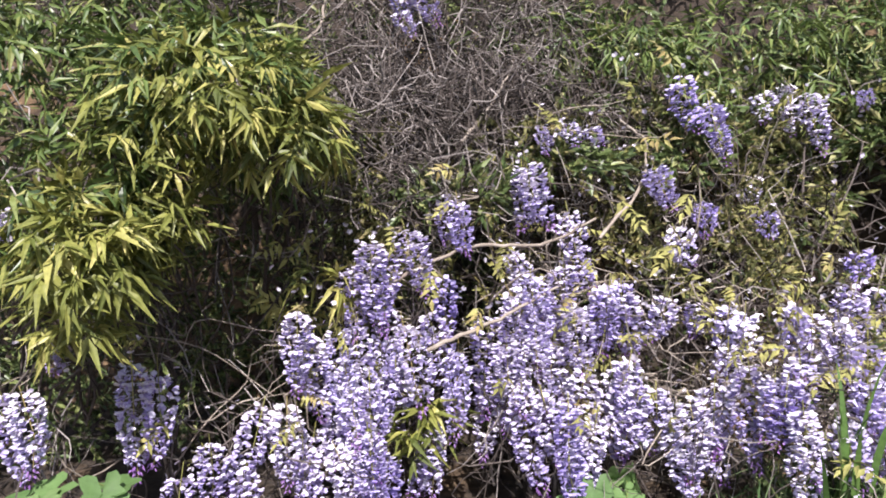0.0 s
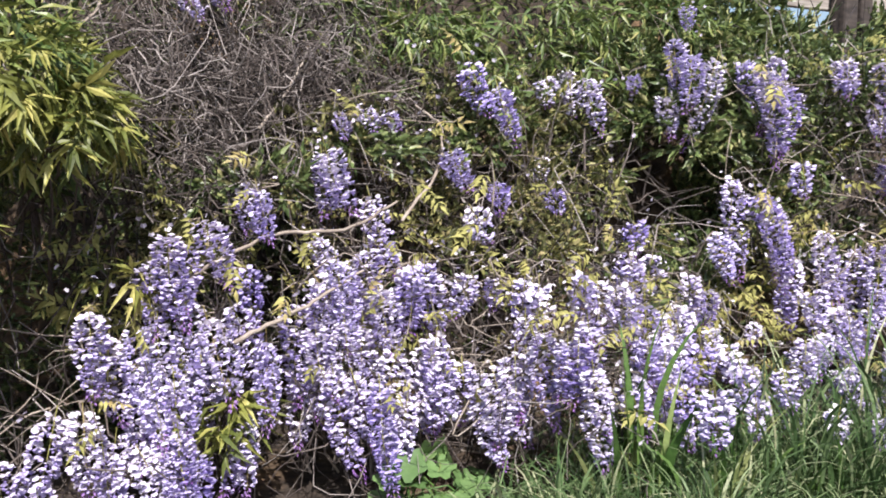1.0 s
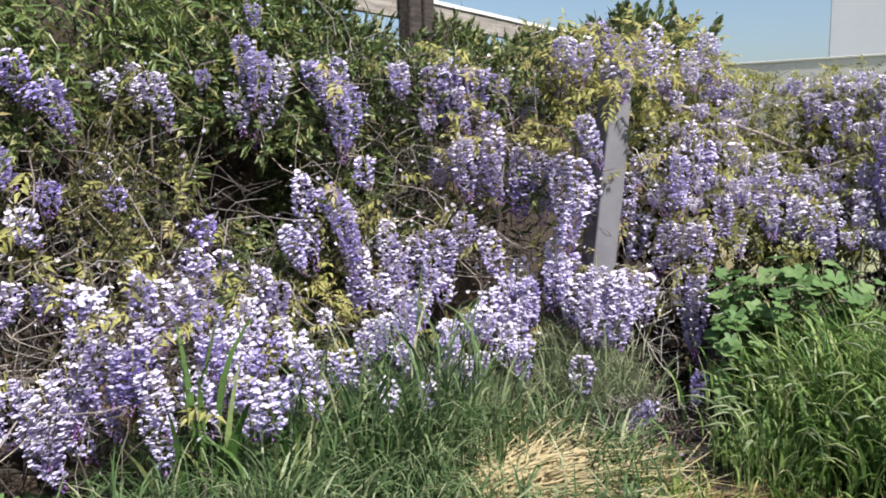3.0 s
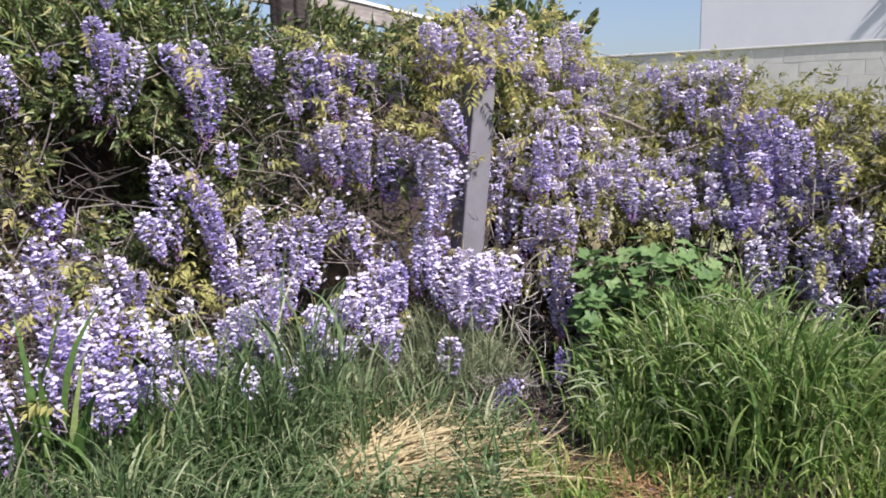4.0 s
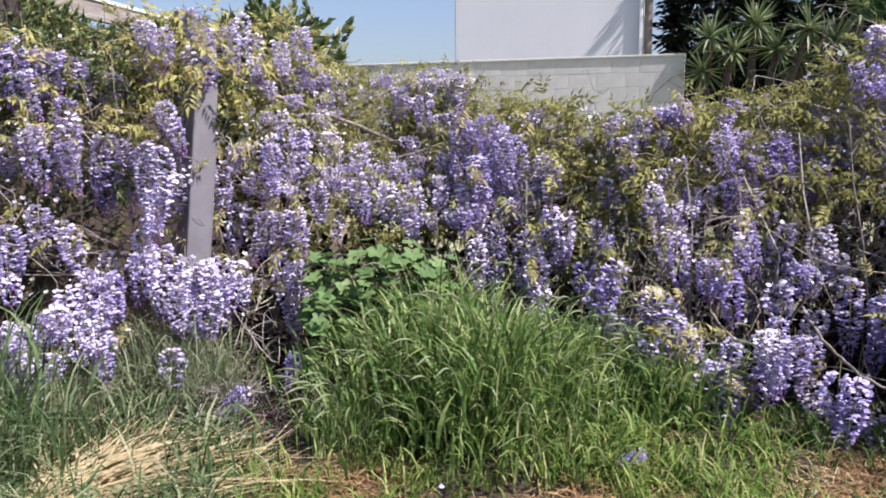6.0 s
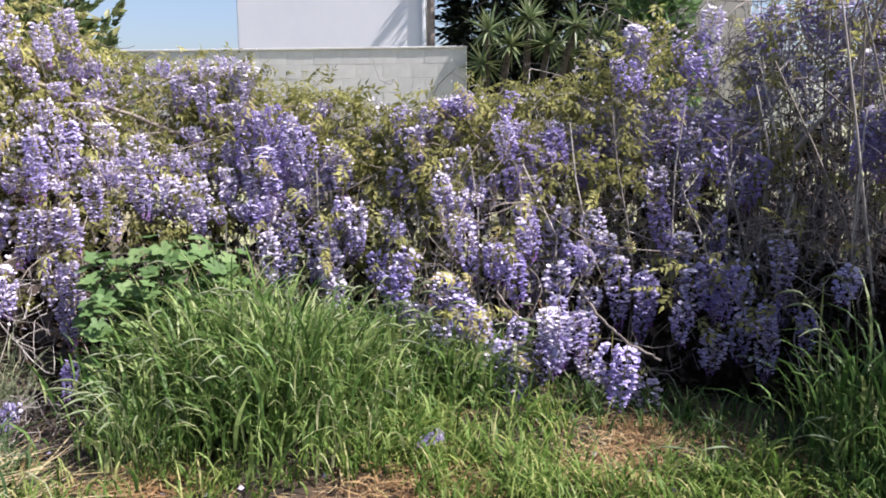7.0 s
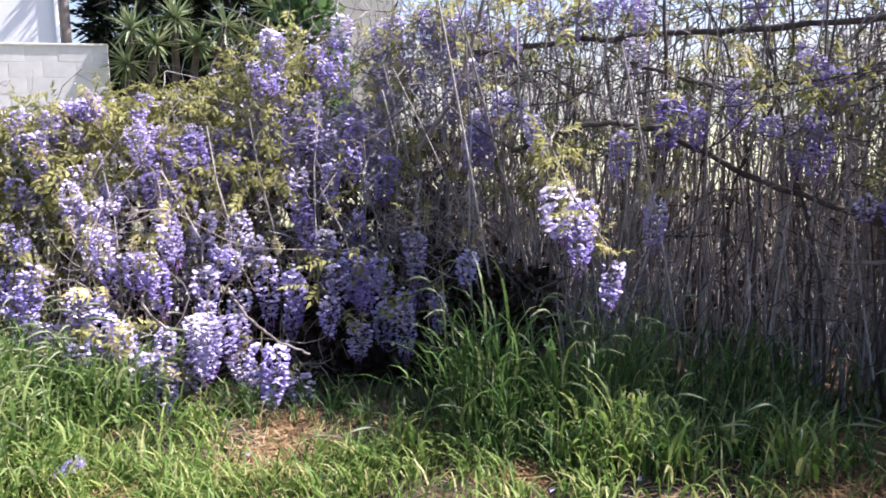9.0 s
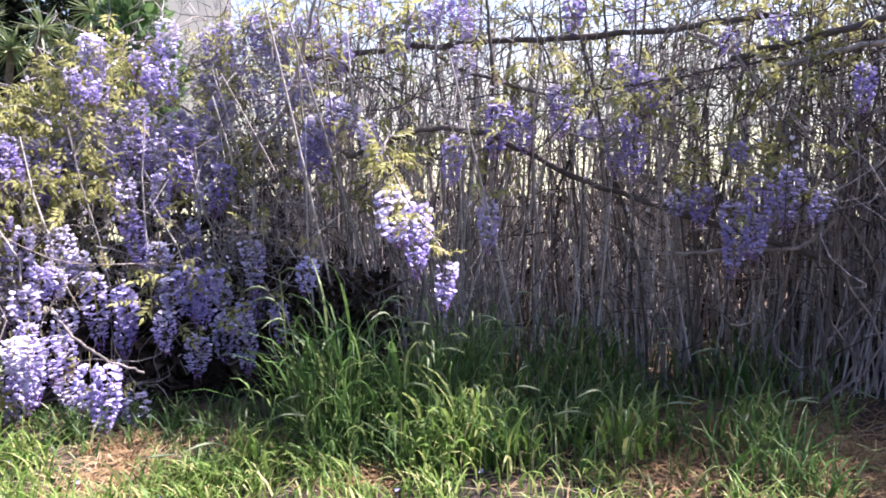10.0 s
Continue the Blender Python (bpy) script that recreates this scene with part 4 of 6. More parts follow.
FRONT_RIGHT = [(8.6, 0.69, 0.25), (9.2, 0.60, 0.28), (10.3, 0.58, 0.25), (12.0, 0.60, 0.27), (11.2, 0.47, 0.25), (14.4, 0.77, 0.35), (15.4, 0.74, 0.33), (13.5, 0.65, 0.24), (16.7, 0.73, 0.19), (18.1, 0.79, 0.21), (17.3, 0.72, 0.19), (18.1, 0.66, 0.23), (18.1, 0.93, 0.25), (19.1, 0.90, 0.25), (21.8, 0.97, 0.27), (20.5, 0.88, 0.22), (22.1, 0.82, 0.25), (23.1, 0.72, 0.23), (22.1, 0.71, 0.17), (11.0, 0.91, 0.17), (12.7, 0.89, 0.12), (15.4, 0.88, 0.16), (7.5, 0.94, 0.26), (8.4, 0.92, 0.24), (27.0, 0.79, 0.24)]
BANK = [(12.1, 1.77, 0.22), (13.9, 1.67, 0.25), (19.6, 1.72, 0.25), (17.3, 1.73, 0.13), (10.5, 1.40, 0.18), (25.4, 1.90, 0.31), (26.4, 1.83, 0.25), (27.9, 1.79, 0.40), (24.9, 1.63, 0.18), (29.6, 1.79, 0.34), (30.7, 1.73, 0.40), (31.6, 1.81, 0.34), (32.1, 1.67, 0.28), (28.8, 1.24, 0.43), (30.3, 1.18, 0.44), (27.7, 1.01, 0.22), (31.2, 1.12, 0.32), (33.0, 1.31, 0.15), (3.3, 1.56, 0.10), (4.8, 1.58, 0.10), (6.4, 1.56, 0.08), (2.2, 1.41, 0.24), (-2.3, 1.27, 0.18), (39.0, 1.76, 0.19), (35.6, 1.77, 0.16), (-5.5, 2.01, 0.10), (13.3, 1.26, 0.13), (22.2, 1.09, 0.13), (17.1, 1.22, 0.10), (26.2, 2.07, 0.10), (11.6, 1.15, 0.15), (-4.9, 2.25, 0.27), (-5.7, 2.22, 0.2), (-18.6, 2.2, 0.13), (-13.7, 2.2, 0.13)]
POST_LOW = [(34.4, 0.99, 0.32), (35.1, 0.88, 0.35), (36.6, 0.90, 0.33), (38.0, 0.95, 0.27), (39.8, 1.01, 0.21), (32.3, 0.76, 0.23), (35.0, 0.66, 0.23), (32.7, 0.86, 0.29), (41.3, 0.92, 0.24), (42.4, 0.66, 0.24), (43.6, 0.77, 0.24), (46.0, 0.79, 0.24), (47.1, 0.79, 0.21), (48.3, 0.65, 0.21), (49.8, 0.62, 0.24), (52.0, 0.98, 0.29), (53.5, 0.94, 0.26), (54.3, 0.71, 0.45), (55.4, 0.67, 0.39), (51.3, 0.64, 0.19)]
POST_HIGH = [(39.8, 1.77, 0.26), (41.2, 1.76, 0.19), (39.2, 1.65, 0.22), (39.5, 1.38, 0.27), (41.8, 1.44, 0.37), (41.6, 1.32, 0.24), (43.7, 1.35, 0.31), (44.8, 1.32, 0.34), (46.4, 1.31, 0.40), (44.1, 1.23, 0.27), (48.3, 1.46, 0.22), (48.8, 1.25, 0.28), (48.4, 1.16, 0.22), (46.5, 1.93, 0.30), (49.8, 1.93, 0.31), (48.7, 2.03, 0.21), (56.0, 1.83, 0.38), (57.1, 1.72, 0.30), (55.7, 2.01, 0.19), (35.5, 1.80, 0.16), (37.7, 1.77, 0.19), (50.9, 1.19, 0.25)]
CORNER = [(54.7, 1.46, 0.38), (55.9, 1.36, 0.28), (57.7, 1.35, 0.25), (59.6, 1.28, 0.22), (59.6, 1.08, 0.21), (54.0, 1.30, 0.30), (62.2, 1.62, 0.19), (64.0, 1.58, 0.23), (66.4, 1.71, 0.19), (67.9, 1.37, 0.40), (69.3, 1.40, 0.40), (65.5, 1.24, 0.29), (70.3, 1.33, 0.32), (67.0, 1.05, 0.31), (69.1, 0.87, 0.37), (71.2, 0.82, 0.34), (72.8, 0.95, 0.40), (67.8, 0.78, 0.30), (71.9, 0.72, 0.26), (73.8, 0.92, 0.30), (72.7, 1.18, 0.21), (63.7, 0.96, 0.21), (77.7, 1.32, 0.27), (61.5, 1.05, 0.21), (57.0, 1.07, 0.24), (76.3, 1.10, 0.17), (55.4, 0.95, 0.23), (63.1, 0.52, 0.16)]
HEDGE = [(79.5, 1.09, 0.45), (80.9, 0.89, 0.31), (83.4, 1.35, 0.23), (84.8, 1.23, 0.19), (83.2, 0.76, 0.18), (84.3, 0.72, 0.24), (85.0, 0.94, 0.25), (81.1, 0.54, 0.27), (79.9, 0.41, 0.21), (82.2, 0.43, 0.18), (80.9, 0.25, 0.18), (83.2, 0.27, 0.18), (85.0, 0.30, 0.26), (75.4, 0.28, 0.12), (77.9, 0.26, 0.18), (72.2, 1.21, 0.21), (77.6, 1.33, 0.20), (77.4, 0.72, 0.28), (75.9, 0.60, 0.22), (81.2, 1.51, 0.14), (78.6, 1.42, 0.17)]
HEDGE_LOW = [(92.4, 1.83, 0.28), (92.2, 1.52, 0.27), (94.1, 1.32, 0.20), (89.1, 1.18, 0.26), (93.5, 1.09, 0.19), (95.9, 1.14, 0.25), (98.3, 1.07, 0.16), (99.8, 1.16, 0.25), (93.6, 0.95, 0.28), (87.6, 0.90, 0.50), (89.5, 0.89, 0.28), (91.3, 0.68, 0.33), (93.0, 0.62, 0.27), (95.4, 0.79, 0.21), (97.0, 0.68, 0.24), (99.1, 0.67, 0.27), (101.2, 0.80, 0.24), (100.6, 0.45, 0.27), (99.2, 0.43, 0.24), (97.7, 0.36, 0.18), (95.5, 0.48, 0.18), (102.9, 0.49, 0.17), (105.2, 0.71, 0.17), (89.4, 0.24, 0.24), (92.2, 0.19, 0.38), (93.5, 0.15, 0.18), (86.8, 0.33, 0.27), (96.1, 0.66, 0.24), (98.2, 0.65, 0.24)]
CANES = [(102.2, 1.96, 0.27), (100.0, 1.94, 0.21), (101.9, 1.62, 0.23), (104.0, 1.58, 0.25), (105.9, 1.38, 0.23), (109.1, 1.37, 0.25), (107.5, 1.71, 0.12), (115.7, 1.72, 0.17), (118.0, 1.45, 0.24), (115.0, 1.29, 0.21), (117.1, 0.98, 0.21), (121.7, 1.51, 0.22), (125.6, 1.33, 0.21), (126.7, 1.28, 0.19), (134.0, 1.11, 0.31), (132.4, 0.98, 0.29), (135.9, 1.14, 0.23), (133.8, 0.92, 0.16), (132.8, 1.25, 0.10), (129.1, 1.02, 0.11), (139.5, 1.53, 0.15), (130.8, 1.05, 0.16), (137.7, 1.05, 0.13), (109.3, 1.96, 0.12), (134.7, 1.78, 0.13), (132.0, 1.72, 0.14), (119.3, 1.39, 0.16), (123.9, 1.35, 0.13)]

A = wisteria("wisteria vine with long pale lilac flower clusters low on the bank", FRONT_LEFT, [(-14, 0, 0.6, 1.2, 40, 0.1, 0.3)], [(-13, -2, 0.4, 0.9, 10, 0.24, 0.36)], stems=30, seed=1, loose=[(-14, 0, 0.3, 1.2, 117)])
B = wisteria("wisteria vine with thick curtains of lilac flower clusters", FRONT_MID, [(0, 9, 0.6, 1.5, 60, 0.1, 0.3)], [(0, 9, 0.45, 0.95, 12, 0.24, 0.36)], stems=30, seed=2, loose=[(0, 9, 0.4, 1.5, 117)])
C = wisteria("wisteria vine with white and lilac clusters over the grass edge", FRONT_RIGHT, [(8, 32, 0.5, 1.0, 55, -0.08, 0.2)], [(8, 26, 0.5, 0.95, 12, 0.14, 0.24)], stems=30, seed=3, loose=[(8, 34, 0.4, 1.0, 260)])
D = wisteria("wisteria vine with scattered violet clusters high on the green bank", BANK, [(8, 40, 0.7, 1.8, 130, 0.05, 0.3)], [(12, 40, 0.8, 1.8, 12, 0.08, 0.14)], stems=30, seed=4, loose=[(8, 42, 0.8, 1.9, 315)], deep=0.35)
F_ = wisteria("wisteria vine with lilac clusters drooping into the grass by the post", POST_LOW, [(28, 51, 0.4, 1.1, 90, -0.12, 0.2)], [(30, 56, 0.4, 0.95, 26, 0.08, 0.2), (24, 50, 0.36, 0.75, 60, 0.09, 0.17)], stems=30, seed=5, loose=[(28, 56, 0.35, 1.1, 320)])
for x, y, z, l in ((1.42, 2.26, 0.62, 0.16), (1.62, 2.42, 0.66, 0.17), (1.66, 2.38, 0.54, 0.12), (1.86, 2.5, 0.6, 0.14), (2.2, 2.56, 0.56, 0.13)):
    hang_raceme(F_, (x, y, z), l, int(x * 1000))
for x, y, z, l in ((2.05, 2.62, 0.62, 0.14), (2.32, 2.7, 0.66, 0.12), (2.5, 2.62, 0.6, 0.13), (2.7, 2.7, 0.56, 0.12), (1.95, 2.32, 0.5, 0.13), (2.12, 2.3, 0.46, 0.1), (2.85, 2.72, 0.66, 0.15), (2.6, 2.5, 0.46, 0.1)):
    hang_raceme(F_, (x, y, z), l, int(x * 900 + y * 77))
for b, z, l in ((45.8, 0.80, 0.22), (47.2, 0.74, 0.24), (48.6, 0.78, 0.22), (49.7, 0.70, 0.2), (50.9, 0.76, 0.24), (52.0, 0.72, 0.24)):
    hang_raceme(F_, on_face(b, z, -0.4)[0], l, int(b * 10))
for b, z, l in ((49.2, 0.72, 0.22), (50.0, 0.76, 0.24), (50.3, 0.62, 0.2), (48.2, 0.66, 0.22)):
    hang_raceme(F_, on_face(b, z, -0.46)[0], l, int(b * 19))
for b, z, l in ((48.9, 0.56, 0.2), (50.2, 0.55, 0.22), (47.6, 0.5, 0.2), (29.3, 0.5, 0.2), (32.2, 0.5, 0.17), (33.0, 0.58, 0.2), (37.6, 0.5, 0.2), (38.4, 0.44, 0.16), (42.6, 0.5, 0.24), (43.4, 0.6, 0.2)):
    hang_raceme(F_, on_face(b, z + RNG.uniform(-0.12, 0.1), RNG.uniform(-0.45, -0.1))[0], l * RNG.uniform(0.8, 1.25), int(b * 13))
G = wisteria("wisteria vine climbing over the leaning grey post with lilac clusters", POST_HIGH, [(38, 58, 1.0, 1.85, 240, 0.1, 0.4), (38, 58, 1.3, 1.9, 120, -0.1, 0.1)], [(38, 47.5, 1.1, 1.9, 16, 0.1, 0.22), (51, 58, 1.1, 1.9, 18, 0.1, 0.2)],
             [(50.3, 1.62, -0.42, 0.15, 0.11, 0.13, 22), (49.5, 1.75, -0.3, 0.2, 0.12, 0.16, 16), (50.5, 1.85, -0.1, 0.28, 0.16, 0.25, 26), (55, 1.82, -0.1, 0.22, 0.2, 0.2, 26), (46.5, 1.8, 0.0, 0.22, 0.14, 0.3, 26)], stems=60, seed=6, loose=[(38, 58, 1.0, 1.75, 495)], deep=0.3)
# a low share of deep clusters keeps this mound pale, as if sunlit
H = wisteria("wisteria hedge mound with yellow-green leaves and violet clusters", CORNER, [(52, 64, 0.5, 1.6, 200, 0.05, 0.35), (62, 80, 0.5, 1.38, 240, 0.05, 0.35), (52, 66, 1.35, 1.82, 250, -0.1, 0.3), (62, 72, 1.3, 1.62, 180, -0.1, 0.3), (53, 82, 1.05, 1.8, 450, -0.3, 0.0), (56, 80, 0.75, 1.15, 200, -0.24, 0.05)], [(52, 68, 1.05, 1.82, 150, 0.05, 0.1), (60, 82, 0.9, 1.5, 110, 0.05, 0.11), (54, 78, 0.6, 1.2, 24, 0.1, 0.2), (64, 82, 0.8, 1.5, 90, 0.06, 0.13)],
             [(60, 1.45, 0.2, 0.4, 0.12, 0.4, 70), (67, 1.36, 0.2, 0.5, 0.1, 0.5, 80)], stems=80, seed=7, loose=[(52, 80, 0.6, 1.45, 1000), (52, 68, 1.1, 1.75, 2400), (60, 82, 1.0, 1.5, 2000), (62, 84, 0.8, 1.4, 1300)], deep=0.12)
# a higher share of deep clusters tints the next vines for shade
I = wisteria("shaded wisteria hedge, half its clusters tinted deeper violet for the shade", HEDGE, [(70, 92, 0.6, 1.38, 240, 0.05, 0.35), (72, 92, 1.0, 1.6, 420, -0.28, 0.05)], [(72, 90, 0.3, 1.35, 24, 0.12, 0.22), (76, 97, 1.2, 1.72, 50, 0.06, 0.14), (72, 90, 0.9, 1.5, 30, 0.05, 0.1)],
             [(80, 1.42, 0.15, 0.45, 0.12, 0.35, 50), (74, 1.36, 0.1, 0.4, 0.1, 0.35, 70), (88, 1.5, 0.15, 0.35, 0.18, 0.3, 40), (85, 1.58, 0.1, 0.3, 0.12, 0.3, 40), (92, 1.66, 0.1, 0.3, 0.12, 0.3, 24), (90, 1.6, -0.05, 0.5, 0.1, 0.2, 26), (82, 1.5, -0.05, 0.5, 0.08, 0.2, 45)], stems=80, seed=8, loose=[(70, 92, 0.3, 1.45, 405), (72, 96, 1.0, 1.5, 1000)], deep=0.5)
J = wisteria("wisteria hedge end hanging to the ground, clusters darkened violet for the shade", HEDGE_LOW, [(84, 104, 0.5, 1.8, 90, 0.05, 0.3), (84, 101, 1.1, 1.9, 130, -0.15, 0.1)], [(84, 102, 0.25, 1.7, 24, 0.12, 0.22), (87, 100, 1.2, 1.9, 44, 0.12, 0.24)], stems=100, seed=9, loose=[(84, 104, 0.2, 1.8, 225), (84, 103, 1.0, 1.9, 500)], deep=0.4)
K = wisteria("sparse wisteria vine with single violet clusters threaded through dry canes", CANES, [(100, 145, 1.2, 2.1, 200, -0.1, 0.4), (98, 112, 1.0, 2.0, 80, -0.1, 0.2)], [(100, 128, 1.2, 2.0, 16, 0.1, 0.2), (94, 106, 1.2, 2.0, 22, 0.12, 0.24), (103, 117, 1.4, 2.0, 10, 0.09, 0.18)],
             [(111.0, 1.22, -0.45, 0.06, 0.06, 0.06, 10), (125, 1.48, -0.1, 0.13, 0.05, 0.06, 14), (135.5, 1.55, -0.1, 0.10, 0.07, 0.08, 14), (129, 1.43, -0.1, 0.12, 0.06, 0.06, 12), (134, 1.15, -0.1, 0.1, 0.05, 0.05, 9), (103, 1.8, 0.0, 0.3, 0.1, 0.1, 24)], stems=60, seed=10, loose=[(100, 140, 0.8, 2.0, 160)], deep=0.5)

for b, z, l in ((80.9, 0.40, 0.22), (81.9, 0.42, 0.2), (84.0, 0.36, 0.2), (84.9, 0.37, 0.24), (87.2, 0.36, 0.22), (87.6, 0.44, 0.28),
                (75.5, 0.42, 0.12), (76.4, 0.44, 0.14), (77.7, 0.45, 0.15), (78.6, 0.42, 0.12)):
    hang_raceme(J, on_face(b, z + RNG.uniform(-0.05, 0.05), RNG.uniform(-0.4, -0.22))[0], l, int(b * 17), b > 80 and RNG.uniform() < 0.5)

for b, z, l in ((86.9, 0.50, 0.18), (87.8, 0.47, 0.2), (88.7, 0.49, 0.18), (91.3, 0.37, 0.17), (92.3, 0.35, 0.29)):
    hang_raceme(J, on_face(b, z, -0.5)[0], l, int(b * 23), b > 91)
for b, z, l in ((50.1, 1.86, 0.2), (51.5, 1.9, 0.22), (53.0, 1.88, 0.24), (54.6, 1.86, 0.2), (47.6, 1.86, 0.2), (46.4, 1.9, 0.2), (55.8, 1.95, 0.24), (52.2, 1.98, 0.16), (50.1, 1.78, 0.2), (49.4, 1.76, 0.14), (47.5, 1.5, 0.24), (47.2, 1.3, 0.3), (47.3, 1.1, 0.24)):
    hang_raceme(G, on_face(b, z, -0.5)[0], l, int(b * 10))

for b, z, l in ((66.9, 1.42, 0.34), (68.2, 1.45, 0.38), (69.5, 1.38, 0.34), (67.6, 1.22, 0.26)):
    hang_raceme(H, on_face(b, z, -0.5)[0], l, int(b * 29), True)

# a long shoot that hangs out in front of the canes, with its leaves and clusters
for x, y, z, l, deep in ((3.48, -1.59, 1.10, 0.25, False), (3.52, -1.72, 1.03, 0.3, True), (3.0, -1.65, 0.87, 0.16, False), (3.4, -1.68, 0.98, 0.1, False)):
    hang_raceme(K, (x, y, z), l, int(x * 700 - y * 90), deep)
u = np.linspace(0, 1, 22)[:, None]
string = np.array((3.68, -1.62, 1.24)) * (1 - u) + np.array((3.0, -1.64, 0.88)) * u + RNG.normal(scale=0.02, size=(22, 3))
leaf_parts("leaf", PINNATE_MESHES, string, np.tile((-0.9, 0.2, 0.0), (22, 1)), (0.4, 0.75), 0.3, 0.9, K)
bough("branch", [(4.0, -1.75, 1.32), (3.68, -1.62, 1.25), (3.35, -1.62, 1.05), (3.0, -1.64, 0.89)], 0.005, 0.002, VINE, K)

# woody stems that stand out, each a part of its vine
bough("branch", [(-0.58, 3.35, 1.83), (-0.46, 3.4, 1.95), (-0.46, 3.5, 2.15)], 0.007, 0.005, VINE, D)
bough("branch", [(0.09, 3.4, 1.50), (0.2, 3.5, 1.63), (0.30, 3.6, 1.79)], 0.007, 0.004, VINE, D)
bough("branch", [(0.66, 3.4, 1.11), (0.86, 3.5, 1.32), (0.90, 3.6, 1.51), (0.8, 3.7, 1.6)], 0.008, 0.005, VINE, D)
bough("branch", [(-0.25, 3.05, 0.95), (0.1, 3.1, 1.12), (0.4, 3.2, 1.1), (0.62, 3.3, 1.2)], 0.008, 0.005, VINE, B)
bough("branch", [(-0.05, 3.0, 0.74), (0.2, 3.05, 0.84), (0.45, 3.15, 0.95)], 0.009, 0.005, VINE, B)
bough("branch", [(4.2, 2.7, 1.60), (4.6, 2.4, 1.42), (4.9, 2.1, 1.25), (4.95, 1.75, 1.07)], 0.014, 0.010, VINE, H)
bough("branch", [(5.1, -0.25, 1.33), (5.02, -0.4, 1.28), (4.9, -0.47, 1.10), (4.9, -0.47, 0.9)], 0.013, 0.010, VINE, J)
bough("branch", [(4.23, -1.6, 1.20), (4.0, -1.95, 1.34), (3.9, -2.25, 1.29), (3.7, -2.6, 1.06), (3.5, -2.9, 0.95), (3.3, -3.1, 0.85), (3.0, -3.5, 0.7)], 0.013, 0.017, DARK_VINE, K)
bough("branch", [(4.7, -1.5, 1.70), (4.24, -2.16, 1.74), (3.83, -2.8, 1.75), (3.3, -3.4, 1.8)], 0.017, 0.014, DARK_VINE, K)
bough("branch", [(4.12, -2.15, 1.61), (3.8, -2.5, 1.46), (3.55, -2.9, 1.52), (3.2, -3.3, 1.6)], 0.009, 0.006, DARK_VINE, K)
bough("branch", [(3.47, -3.05, 1.72), (3.3, -3.1, 1.64), (3.17, -3.15, 1.48), (3.1, -3.2, 1.28), (3.05, -3.25, 1.1)], 0.010, 0.007, VINE, K)
bough("branch", [(3.3, -3.1, 1.60), (2.85, -3.4, 1.71), (2.5, -3.6, 1.8)], 0.014, 0.018, DARK_VINE, K)
bough("branch", [(3.15, -3.16, 1.55), (2.82, -3.35, 1.62), (2.4, -3.6, 1.66)], 0.010, 0.012, VINE, K)
bough("branch", [(3.5, -2.9, 0.72), (3.26, -3.1, 0.76), (2.97, -3.2, 0.79), (2.82, -3.25, 0.93)], 0.010, 0.006, VINE, K)
bough("branch", [(4.6, -1.2, 1.2), (4.5, -1.4, 1.5), (4.4, -1.5, 1.9), (4.35, -1.6, 2.3)], 0.012, 0.008, VINE, J)
bough("branch", [(4.6, -0.2, 0.52), (4.3, -0.3, 0.44), (4.1, -0.45, 0.36), (4.05, -0.6, 0.3)], 0.008, 0.005, VINE, J)
bough("branch", [(4.75, 0.2, 0.55), (4.4, 0.2, 0.5), (4.2, 0.05, 0.42), (4.15, -0.15, 0.4)], 0.008, 0.005, VINE, J)
bough("branch", [(3.95, -2.2, 1.05), (3.93, -2.25, 1.5), (3.9, -2.2, 2.0), (3.8, -2.3, 2.4)], 0.010, 0.006, DARK_VINE, K)

